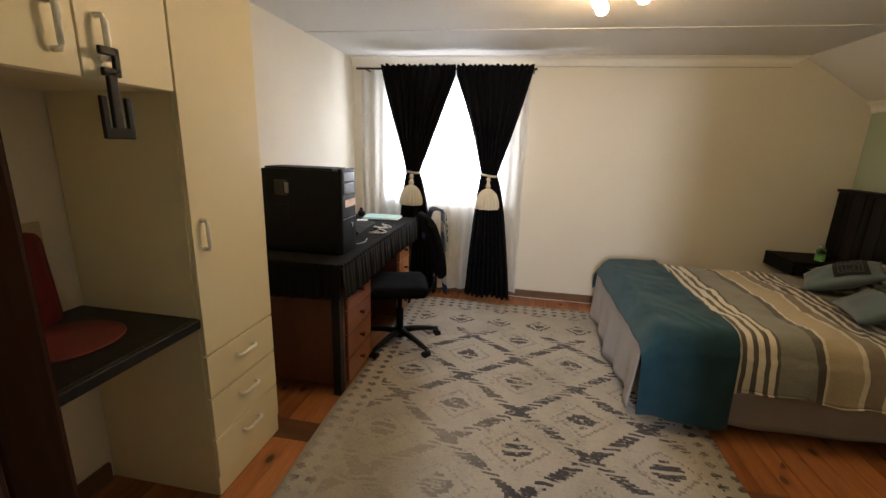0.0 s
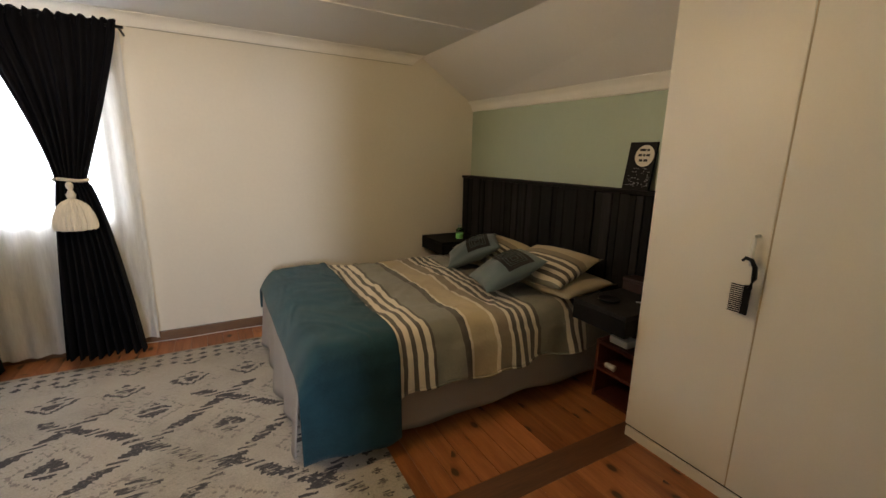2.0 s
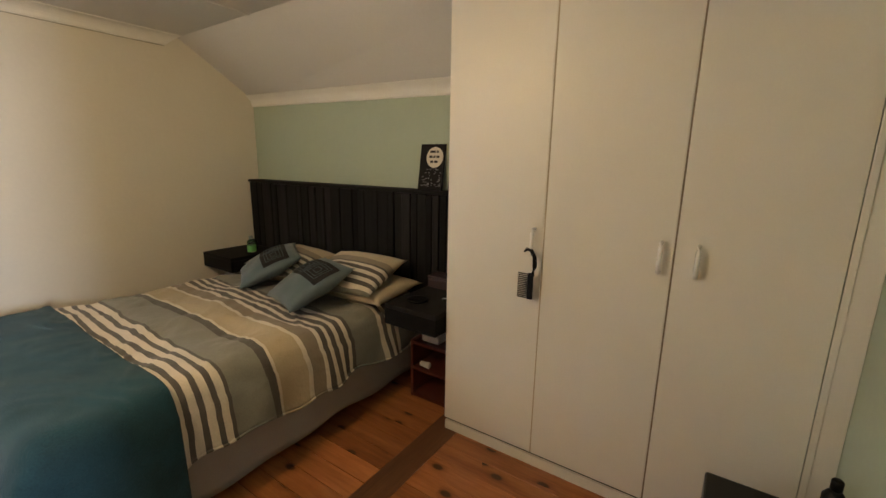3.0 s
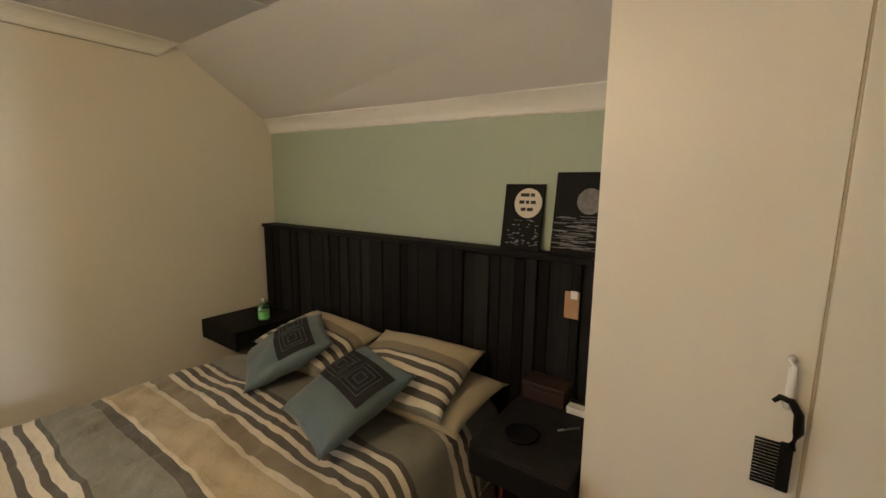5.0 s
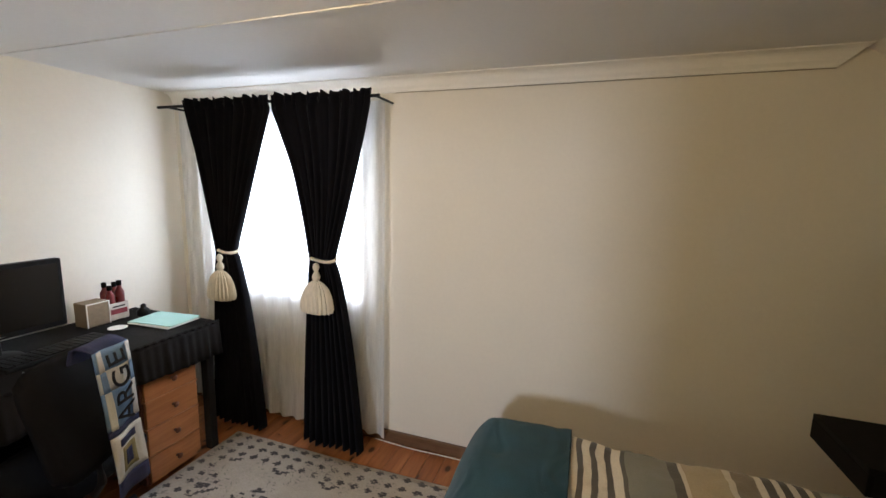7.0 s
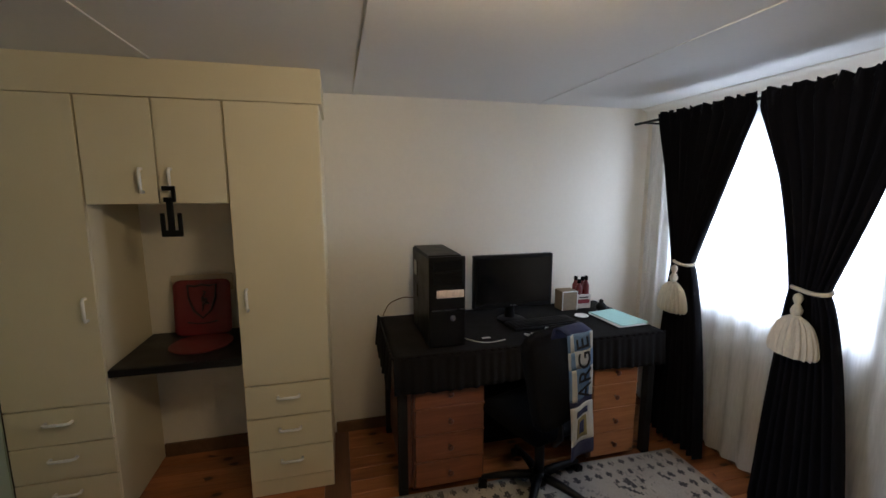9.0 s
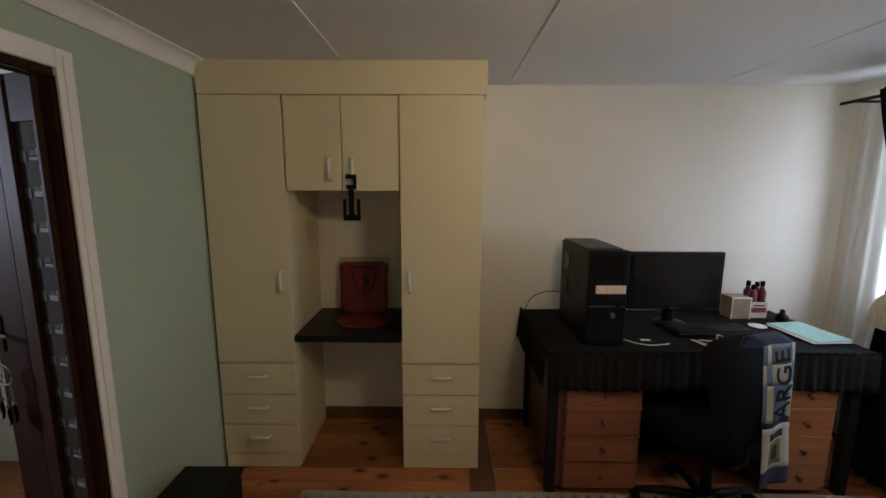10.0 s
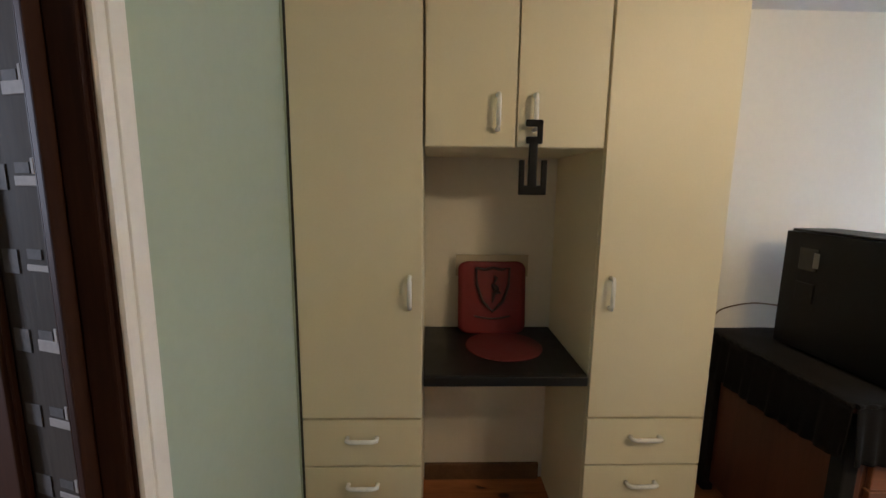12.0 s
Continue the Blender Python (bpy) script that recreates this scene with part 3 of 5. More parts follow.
solid("scribe_strip", box(CF - 0.012, CF - 0.006, YS + 0.0085, CYL + 0.001, 0, 2.14), SHADOWGAP, "dark uneven joint between wall and cupboard", "trim", kind="structure")
ds = thing("dressing_shelf", (-0.13, (CY1 + CY2) / 2, 0.757), label="black laminate dressing shelf between the cupboards", category="shelf")
part("board", box(XW + 0.002, CF - 0.018, CY1 + 0.002, CY2 - 0.002, 0.757, 0.794, 0.001, 1), BLACKTOP, ds)
part("front_edge", box(CF - 0.019, CF - 0.001, CY1 + 0.002, CY2 - 0.002, 0.756, 0.7945, 0.008, 4), BLACKTOP, ds, "rounded black front edge")
for y in (CY1 + 0.003, CY2 - 0.021):
    part("support_batten", box(XW + 0.05, CF - 0.05, y, y + 0.018, 0.730, 0.7565, 0.002, 1), MELAMINE, ds, "cream support batten")

# comb holder hanging from the upper handle
clip = thing("hair_clip_holder", (CF + 0.03, 2.58, 1.44), label="black plastic forked holder hanging from a cupboard handle", category="holder")
cx = CF + 0.030
bm = box(cx - 0.006, cx + 0.006, 2.595, 2.612, 1.600, 1.662, 0.003)
box(cx - 0.006, cx + 0.006, 2.557, 2.612, 1.642, 1.664, 0.005, bm=bm)
box(cx - 0.006, cx + 0.006, 2.560, 2.612, 1.590, 1.612, 0.004, bm=bm)
part("hook", bm, BLACKPLASTIC, clip)
bm = box(cx - 0.006, cx + 0.006, 2.570, 2.598, 1.455, 1.605, 0.004)
part("stem", bm, BLACKPLASTIC, clip)
for y in (2.541, 2.612):
    part("prong", box(cx - 0.006, cx + 0.006, y, y + 0.018, 1.455, 1.540, 0.003), BLACKPLASTIC, clip)
part("bar", box(cx - 0.006, cx + 0.006, 2.541, 2.630, 1.430, 1.460, 0.004), BLACKPLASTIC, clip)

# red board standing on the shelf, with a round mat before it
board = thing("red_board", (-0.30, 2.535, 0.794), label="red plastic board with a dark shield emblem leaning on wall", category="board")
lean = lambda z: -0.30 - (z - 0.80) * 0.12


def board_at(u, v, r=0.040):
    end = min(v, 1 - v) * 0.325
    inset = r - math.sqrt(max(0.0, r * r - (r - end) ** 2)) if end < r else 0.0
    return Vector((lean(0.796 + 0.325 * v) + 0.010 * math.sin(math.pi * u), 2.387 + inset + (0.305 - 2 * inset) * u, 0.796 + 0.325 * v))


bm = sheet(board_at, 12, 48, 0.012)
part("panel", bm, REDBOARD, board, smooth=True)
part("backing", box(-0.352, -0.346, 2.377, 2.705, 1.05, 1.149, 0.002), SHEET, board, "pale backing edge")
dk = plain("dark_print", (0.03, 0.012, 0.012), 0.5)
shield = [(-0.075, 0.10), (-0.04, 0.092), (0, 0.10), (0.04, 0.092), (0.075, 0.10), (0.07, 0.02), (0.045, -0.05), (0, -0.095), (-0.045, -0.05), (-0.07, 0.02)]
pts = [(lean(0.994 + b) + 0.0165, 2.542 + a, 0.994 + b) for a, b in shield]
part("emblem_outline", rod(pts + pts[:1], 0.0065, 6, cap=False), dk, board)
bird = [(0.012, 0.062), (0.022, 0.055), (0.014, 0.04), (0.006, 0.025), (0.018, 0.008), (0.030, -0.008), (0.010, -0.014), (0.004, -0.055)]
part("emblem_figure", rod([(lean(0.994 + b) + 0.0165, 2.537 + a, 0.994 + b) for a, b in bird], [0.006, 0.007, 0.006, 0.008, 0.018, 0.016, 0.008, 0.004], 6), dk, board)
part("print_bar", rod([(lean(0.879 - 0.01 * math.sin(i / 5 * math.pi)) + 0.0165, 2.460 + 0.032 * i, 0.879 - 0.012 * math.sin(i / 5 * math.pi)) for i in range(6)], 0.0045, 6), dk, board)
solid("round_mat", turned([(0.155, 0), (0.16, 0.003), (0.155, 0.006), (0.02, 0.006)], (-0.15, 2.57, 0.7945), 40), plain("dull_red_mat", (0.13, 0.022, 0.022), 0.5, var=0.25, scale=9), "dull red round mat on the black shelf", "mat", smooth=False)

# ---- door, open into the passage ----
leaf_at = (0.915, 1.765, 0.0)
LEAF = 108.0
door = thing("door_1", leaf_at, -LEAF, label="narrow dark brown timber door leaf with a glazed strip, standing open", category="door", kind="structure")
# local: x along the leaf from its hinge, y is its thickness
part("stile", box(0.0, 0.014, -0.016, 0.016, 0.01, 1.965, 0.003), BROWNDOOR, door, local=True)
part("rail", box(0.014, 0.140, -0.014, 0.014, 1.814, 1.965, 0.003), BROWNDOOR, door, local=True)
part("rail", box(0.014, 0.140, -0.014, 0.014, 0.01, 0.20, 0.003), BROWNDOOR, door, local=True)
part("stile", box(0.140, 0.215, -0.016, 0.020, 0.01, 1.965, 0.006, 3), BROWNDOOR, door, local=True)
part("panel", box(0.215, 0.41, -0.012, 0.012, 0.01, 1.965, 0.002), BROWNDOOR, door, local=True)
part("bead", rod([(0.221, 0.014, 0.02), (0.221, 0.014, 1.955)], 0.004, 8), BROWNDOOR, door, local=True)
for x in (0.017, 0.137):
    part("glazing_bead", box(x - 0.003, x + 0.003, 0.005, 0.0145, 0.201, 1.813, 0.002, 1), BROWNDOOR, door, local=True)
frost = plain("smoky_glass", (0.056, 0.044, 0.035), 0.8, spec=0.03, var=0.35, scale=2.5, fine=30, stretch=(5, 5, 0.5))
part("glazing", box(0.014, 0.140, -0.004, 0.004, 0.20, 1.814), frost, door, "smoky glass strip with pale bars", local=True)
# rows of pale bars and blocks and dimmer patches on the glass strip
pale = plain("pale_glass_mark", (0.27, 0.23, 0.20), 0.8, spec=0.05, var=0.2, scale=20)
dim = plain("dim_glass_mark", (0.095, 0.082, 0.074), 0.8, spec=0.05, var=0.3, scale=20)
for i in range(13):
    z = 0.255 + 0.1196 * i
    part("etched_bar", box(0.021, 0.076, 0.0045, 0.0065, z, z + 0.010 + 0.004 * ((i * 7) % 3), 0.001, 1), pale, door, local=True)
    if i % 4 != 1:
        part("etched_block", box(0.033, 0.040, 0.0045, 0.0065, z + 0.016, z + 0.038, 0.001, 1), pale, door, local=True)
    part("etched_patch", box(0.044, 0.074, 0.0042, 0.0055, z + 0.017, z + 0.032, 0.0005, 1), dim, door, local=True)
    part("etched_patch", box(0.094, 0.128, 0.0042, 0.0055, z - 0.006, z + 0.030, 0.0005, 1), dim, door, local=True)
lever = part("lever_handle", rod([(0.385, 0.012, 1.065), (0.385, 0.042, 1.065), (0.290, 0.044, 1.065)], 0.007, 10), STEEL, door, "dull steel lever handle", smooth=True, local=True)
part("backplate", box(0.368, 0.402, 0.012, 0.018, 0.99, 1.13, 0.003), BROWNDOOR, lever, local=True)
# dream catcher on the handle
CORD = plain("grey_beige_cord", (0.20, 0.18, 0.15), 0.9, var=0.3, scale=60)
dc = thing("dream_catcher", leaf_at, -LEAF, label="small dream catcher with cord, beads and feathers on door handle", category="dream catcher")
HCX, HCZ, HR = 0.325, 0.917, 0.050
ring = [(HCX + HR * math.cos(a), 0.050, HCZ + 0.78 * HR * math.sin(a)) for a in [i * math.pi / 12 for i in range(25)]]
part("hoop", rod(ring, 0.004, 8, cap=False), CORD, dc, smooth=True, local=True)
part("cord", rod([(HCX, 0.050, HCZ + 0.039), (HCX, 0.051, 1.04), (HCX, 0.053, 1.066)], 0.003, 6), CORD, dc, local=True)
web = bmesh.new()
for k in range(6):
    a, c = k * math.pi / 6, (k * 5 % 12) * math.pi / 6 + 0.4
    rod([(HCX + 0.96 * HR * math.cos(a), 0.050, HCZ + 0.75 * HR * math.sin(a)), (HCX - 0.96 * HR * math.cos(c), 0.050, HCZ - 0.75 * HR * math.sin(c))], 0.001, 4, bm=web)
part("web", web, MATTBLACK, dc, local=True)
for dx, l in ((-0.040, 0.075), (0.0, 0.095), (0.040, 0.075)):
    part("string", rod([(HCX + dx, 0.050, HCZ - 0.035), (HCX + dx, 0.050, HCZ - 0.03 - l)], 0.0035, 6), CORD, dc, local=True)
    part("bead", turned([(0.003, 0.0), (0.008, 0.005), (0.008, 0.012), (0.003, 0.017)], (HCX + dx, 0.050, HCZ - 0.04 - l), 10), CORD, dc, local=True)
    part("feather", sheet(lambda u, v, dx=dx, l=l: Vector((HCX + dx + (u - 0.5) * 0.034 * math.sin(math.pi * (0.12 + 0.86 * v)), 0.050 + 0.004 * math.sin(6 * u), HCZ - 0.035 - l - 0.07 * v)), 4, 6, 0.0015), MATTBLACK, dc, local=True)

# ---- wardrobe on the east side ----
WF, WY0, WY1 = 3.455, 1.858, 3.276
ward = thing("wardrobe", (WF, (WY0 + WY1) / 2, 0), label="tall white melamine built-in wardrobe with three plain doors", category="wardrobe")
slope = lambda x: ZC - (x - KINK) * (ZC - EAVE + FALL * 3.8) / (XE - KINK)
for y in (WY0, WY1 - 0.018):
    part("side_panel", prism([(WF + 0.02, 0), (XE - 0.003, 0), (XE - 0.003, slope(XE) - 0.004), (WF + 0.02, slope(WF + 0.02) - 0.004)], y, y + 0.018), WARDROBE, ward)
part("plinth", box(WF + 0.004, WF + 0.03, WY0, WY1, 0, 0.050, 0.003, 2), WARDROBE, ward)
part("plinth_gap", box(WF + 0.016, WF + 0.03, WY0 + 0.002, WY1 - 0.002, 0.0505, 0.064), SHADOWGAP, ward)
part("interior", box(WF + 0.0185, XE - 0.01, WY0 + 0.02, WY1 - 0.02, 0.065, 1.84), BOARDEDGE, ward)
for y0, y1, hy in ((2.8005, WY1, 2.842), (2.3245, 2.7965, 2.366), (WY0 + 0.02, 2.3205, 2.252)):
    d = part("door", box(WF, WF + 0.018, y0 + 0.002, y1, 0.068, slope(WF) - 0.006, 0.0025), WARDROBE, ward)
    bow_handle((WF, hy, 1.060), 0.105, True, (-1, 0, 0), d)
for y, lip in ((2.7965, BOARDPALE), (2.3205, BOARDEDGE)):
    part("joint_lip", box(WF + 0.0008, WF + 0.017, y + 0.0005, y + 0.0055, 0.07, 2.15), lip, ward, "raw board edge in the joint")
solid("scribe_strip", box(WF + 0.006, WF + 0.02, YS + 0.001, WY0, 0, ZC - 0.03, 0.002), WARDROBE, "pale filler strip between wardrobe and green wall", "trim", kind="structure")
part("edge_gap", box(WF + 0.002, WF + 0.012, WY0 + 0.001, WY0 + 0.0195, 0.06, 2.17), WARDROBE, ward)

comb = thing("comb", (WF - 0.03, 2.837, 0.82), label="black wide-tooth comb hanging from a wardrobe handle", category="comb")
part("grip", rod([(WF - 0.033, 2.867, 1.018), (WF - 0.033, 2.857, 1.030), (WF - 0.033, 2.837, 1.026), (WF - 0.033, 2.822, 1.00), (WF - 0.033, 2.819, 0.96), (WF - 0.033, 2.828, 0.92)], [0.005, 0.007, 0.008, 0.009, 0.010, 0.010], 8), BLACKPLASTIC, comb, smooth=True)
part("spine", box(WF - 0.038, WF - 0.028, 2.822, 2.846, 0.815, 0.93, 0.004), BLACKPLASTIC, comb)
for i in range(14):
    part("tooth", box(WF - 0.036, WF - 0.030, 2.844, 2.890, 0.818 + i * 0.008, 0.8215 + i * 0.008), BLACKPLASTIC, comb)

# low black chest with toiletries between door and wardrobe
solid("black_chest", box(2.86, 3.30, YS + 0.03, 2.14, 0.0, 0.40, 0.012, 3), BLACKTOP, "low black chest against the green wall", "chest")
bt = thing("black_bottle", (3.25, 1.845, 0.40), label="black bottle with a red band on the chest", category="bottle")
part("flask", turned([(0.024, 0), (0.027, 0.006), (0.027, 0.09), (0.018, 0.105), (0.011, 0.112)], (3.25, 1.845, 0.40)), BLACKPLASTIC, bt, smooth=True)
part("cap", turned([(0.013, 0.112), (0.014, 0.115), (0.014, 0.14), (0.011, 0.144)], (3.25, 1.845, 0.40)), BLACKPLASTIC, bt, smooth=True)
part("band", turned([(0.0278, 0.03), (0.0278, 0.06)], (3.25, 1.845, 0.40)), REDCLOTH, bt)
solid("steel_cup", turned([(0.035, 0), (0.042, 0.004), (0.046, 0.08), (0.043, 0.085), (0.04, 0.08), (0.034, 0.01)], (3.10, 1.855, 0.40)), STEEL, "brushed steel cup on the black chest", "cup", smooth=True)

# black bin beside the cupboards
bin_ = thing("waste_bin", (0.76, 2.02, 0), label="black plastic box bin beside the cupboards", category="bin")
bm = box(0.60, 0.93, 1.90, 2.15, 0.0, 0.345, 0.012, 3)
part("tub", bm, BLACKPLASTIC, bin_)
part("rim", box(0.592, 0.938, 1.892, 2.158, 0.330, 0.352, 0.006, 3), BLACKPLASTIC, bin_)

# ---- bed ----
BX0, BX1, BY0, BY1 = 1.965, 3.855, 3.785, 5.155
bed = thing("bed", (BX0, (BY0 + BY1) / 2, 0), label="double bed base and mattress with a grey pleated valance", category="bed")
part("base", box(BX0 + 0.02, BX1 - 0.01, BY0 + 0.02, BY1 - 0.02, 0.10, 0.30, 0.02), SKIRTCLOTH, bed)
for x in (BX0 + 0.15, BX1 - 0.15):
    for y in (BY0 + 0.15, BY1 - 0.15):
        part("leg", turned([(0.025, 0.0), (0.03, 0.02), (0.032, 0.10)], (x, y, 0.0), 12), BLACKPLASTIC, bed)
part("mattress", box(BX0 + 0.06, BX1, BY0 + 0.02, BY1 - 0.02, 0.30, 0.49, 0.05, 4), SKIRTCLOTH, bed)


def hang(x0, y0, x1, y1, z0, z1, out, waves, amp, lift=0.012):
    d = Vector((x1 - x0, y1 - y0, 0))
    o = Vector((*out, 0))

    def f(u, v):
        s = u * d.length
        z = z0 + (z1 - z0) * v
        w = 1 - v
        low = lift * math.sin(7 * s) * (1 - v) if v == 0 else 0
        return Vector((x0, y0, 0)) + d * u + o * (w * (0.02 + wave(s, (amp, waves, 0.4), (amp * 0.6, waves * 0.43, 1.9)))) + Vector((0, 0, z + low))
    return sheet(f, max(20, int(d.length * 45)), 10, 0.004)


part("valance", hang(BX0 + 0.02, BY0 + 0.005, BX1, BY0 + 0.005, 0.045, 0.34, (0, -1), 2.2, 0.010), SKIRTCLOTH, bed, "grey cotton valance skirt", smooth=True)
part("valance", hang(BX0, BY0, BX0, BY1, 0.055, 0.455, (-1, 0), 3.3, 0.016, 0.02), SKIRTCLOTH, bed, "grey cotton valance skirt", smooth=True)
part("valance", hang(BX0 + 0.02, BY1 - 0.005, BX1, BY1 - 0.005, 0.045, 0.34, (0, 1), 2.2, 0.010), SKIRTCLOTH, bed, "grey cotton valance skirt", smooth=True)


def drape(x0, x1, south, north, top, puff, hem_wave, extra=0.0, foot=0.0):
    """A cover laid over the bed: hangs to z=south and z=north at the sides."""
    ya, yb = BY0 - 0.035 - extra, BY1 + 0.035 + extra
    r = 0.10

    def f(u, v):
        x = x0 + (x1 - x0) * u
        hs = south + hem_wave * wave(x, (1, 1.6, 0.3), (0.5, 3.7, 1.0))
        hn = north
        s_len, t_len = top - r - hs, yb - ya - 2 * r
        arc = r * math.pi / 2
        total = s_len + t_len + 2 * arc + (top - r - hn)
        s = v * total
        if s < s_len:
            k = 1 - s / s_len
            y, z = ya - 0.012 - k * (0.035 + wave(x, (0.012, 2.3, 0.7), (0.007, 5.1, 2.0))), hs + s
        elif s < s_len + arc:
            a = (s - s_len) / r
            y, z = ya + r - r * math.cos(a), top - r + r * math.sin(a)
        elif s < s_len + arc + t_len:
            y, z = ya + r + (s - s_len - arc), top
        elif s < s_len + 2 * arc + t_len:
            a = (s - s_len - arc - t_len) / r
            y, z = yb - r + r * math.sin(a), top - r + r * math.cos(a)
        else:
            y, z = yb + 0.01, top - r - (s - s_len - 2 * arc - t_len)
        n = noise.noise(Vector((x * 2.3, y * 2.3, z * 2 + extra * 9)))
        n2 = noise.noise(Vector((x * 7.0, y * 5.0, z * 5 + 3)))
        n3 = noise.noise(Vector((x * 15.0 + 4 * n2, y * 6.0 + 3 * n, 7)))
        z += puff * (n * 0.8 + n2 * 0.50 + n3 * 0.34) * (1 if z > top - 0.03 else 0.35)
        if z < top - 0.04:
            y += 0.010 * noise.noise(Vector((x * 6.0, z * 3.0, 5))) * (1 if y > 4.4 else -1)
        if foot and u < 0.26:
            z -= foot * (1 - u / 0.26) ** 2 * max(0.0, min(1.0, (z - 0.25) / 0.3))
        return Vector((x, y, z))
    return sheet(f, 70, 110, 0.006)


duvet = thing("duvet", (1.965, 4.47, 0.0), label="striped cream, taupe and grey duvet spread over the bed", category="duvet")
part("cover", drape(2.14, BX1 - 0.02, 0.270, 0.33, 0.556, 0.036, 0.018), DUVET, duvet, smooth=True)
hem = []
for i in range(61):
    x = 2.14 + (BX1 - 0.02 - 2.14) * i / 60
    hem.append((x, BY0 - 0.047 - (0.035 + wave(x, (0.012, 2.3, 0.7), (0.007, 5.1, 2.0))), 0.270 + 0.018 * wave(x, (1, 1.6, 0.3), (0.5, 3.7, 1.0))))
part("hem", rod(hem, 0.0055, 6), DUVET, duvet, "stitched hem of the duvet", smooth=True)
throw = solid("throw_blanket", drape(1.945, 2.395, 0.080, 0.30, 0.578, 0.020, 0.010, extra=0.030, foot=0.13), TEAL, "teal fleece throw laid across the foot of bed", "blanket", smooth=True)


def cushion_mesh(w, h, t, squareness=0.5, sag=0.0):
    bm = bmesh.new()
    n = 22

    def side(sign):
        def f(u, v):
            a, b = u * 2 - 1, v * 2 - 1
            prof = ((1 - a * a) * (1 - b * b)) ** squareness
            pinch = 1 - 0.07 * (1 - abs(a) ** 3) * abs(b) ** 4
            pinch2 = 1 - 0.07 * (1 - abs(b) ** 3) * abs(a) ** 4
            nn = 0.012 * noise.noise(Vector((a * 2.2, b * 2.2, sign * 3 + w * 7))) * prof
            return Vector((a * h / 2 * pinch2, b * w / 2 * pinch, sign * (t / 2 * prof) + nn + sag * (a * a + b * b)))
        return f
    sheet(side(1), n, n, bm=bm)
    sheet(side(-1), n, n, bm=bm)
    bmesh.ops.remove_doubles(bm, verts=bm.verts[:], dist=0.0005)
    return bm


def lie(center, up, across):
    """Pose with local x along up, local y along across."""
    a = Vector(up).normalized()
    c = Vector(across)
    c = (c - a * c.dot(a)).normalized()
    n = a.cross(c)
    if n.z < 0:
        c, n = -c, -n
    m = Matrix((a, c, n)).transposed().to_4x4()
    m.translation = Vector(center)
    return m


def pillow(name, w, h, t, m, material, label):
    bm = cushion_mesh(w, h, t)
    ob = part(name, bm, material, smooth=True)
    # local x starts at the lower edge, for the stripes
    ob.data.transform(Matrix.Translation((h / 2, 0, 0)))
    ob.matrix_basis = m @ Matrix.Translation((-h / 2, 0, 0))
    return tagged(ob, label, "pillow", "pillows on the bed")


pillow("pillow", 0.64, 0.42, 0.12, lie((3.62, 4.02, 0.615), (1, 0.02, 0.08), (0, 1, 0)), SHEET, "beige cotton pillow lying flat at the headboard")
pillow("pillow", 0.64, 0.42, 0.12, lie((3.63, 4.74, 0.605), (1, 0.0, 0.08), (0, 1, 0)), SHEET, "beige cotton pillow lying flat at the headboard")
pillow("pillow", 0.54, 0.42, 0.15, lie((3.57, 4.045, 0.705), (0.9, 0.10, 0.30), (-0.1, 1, 0)), PILLOWCASE, "striped cotton pillow propped on the lower pillow")
pillow("pillow", 0.60, 0.42, 0.15, lie((3.62, 4.72, 0.672), (0.9, -0.05, 0.17), (0, 1, 0)), PILLOWCASE, "striped cotton pillow propped on the lower pillow")


def scatter_cushion(center, up, across):
    m = lie(center, up, across)
    c = thing("scatter_cushion", label="blue-grey satin cushion with a black embroidered panel", category="cushion", group="scatter cushions")
    c.matrix_basis = m
    part("cover", cushion_mesh(0.42, 0.42, 0.15), CUSHION, c, smooth=True, local=True)

    def front(u, v, lift=0.002):
        a, b = u, v
        prof = ((1 - a * a) * (1 - b * b)) ** 0.5
        return Vector((a * 0.21, b * 0.21, 0.075 * prof + 0.012 * noise.noise(Vector((a * 2.2, b * 2.2, 3 + 0.42 * 7))) * prof + lift))
    panel = sheet(lambda u, v: front(-0.14 + 0.80 * u, -0.86 + 1.72 * v), 8, 16)
    part("embroidered_panel", panel, MOTIF, c, "black embroidered panel with square motifs", smooth=True, local=True)
    lines = STITCH
    for k in (-1, 1):
        for q in (0.30, 0.21, 0.10):
            loop = []
            for i in range(33):
                e = i / 32 * 4
                s, fr = int(e) % 4, e - int(e)
                p = [(-1 + 2 * fr, -1), (1, -1 + 2 * fr), (1 - 2 * fr, 1), (-1, 1 - 2 * fr)][s]
                loop.append(front(0.26 + p[0] * q * 0.9, k * 0.40 + p[1] * q, 0.004))
            part("stitched_square", rod(loop, 0.0022, 5, cap=False), lines, c, local=True)
    return c


scatter_cushion((3.415, 4.680, 0.688), (0.315, -0.197, 0.17), (-0.162, -0.336, 0))
scatter_cushion((3.295, 4.118, 0.690), (0.349, -0.102, 0.17), (-0.134, -0.335, 0))

# headboard of upright black boards
hb = thing("headboard", (3.90, 4.44, 0), label="wide black-stained timber headboard of uneven upright boards", category="headboard")
HX = 3.856
random.seed(4)
y = 3.285
part("back_panel", box(HX + 0.03, XE - 0.006, 3.282, YN - 0.022, 0.02, 1.186), BLACKWOOD, hb)
part("cap_rail", box(HX - 0.006, XE - 0.004, 3.282, YN - 0.020, 1.186, 1.208, 0.004), BLACKWOOD, hb)
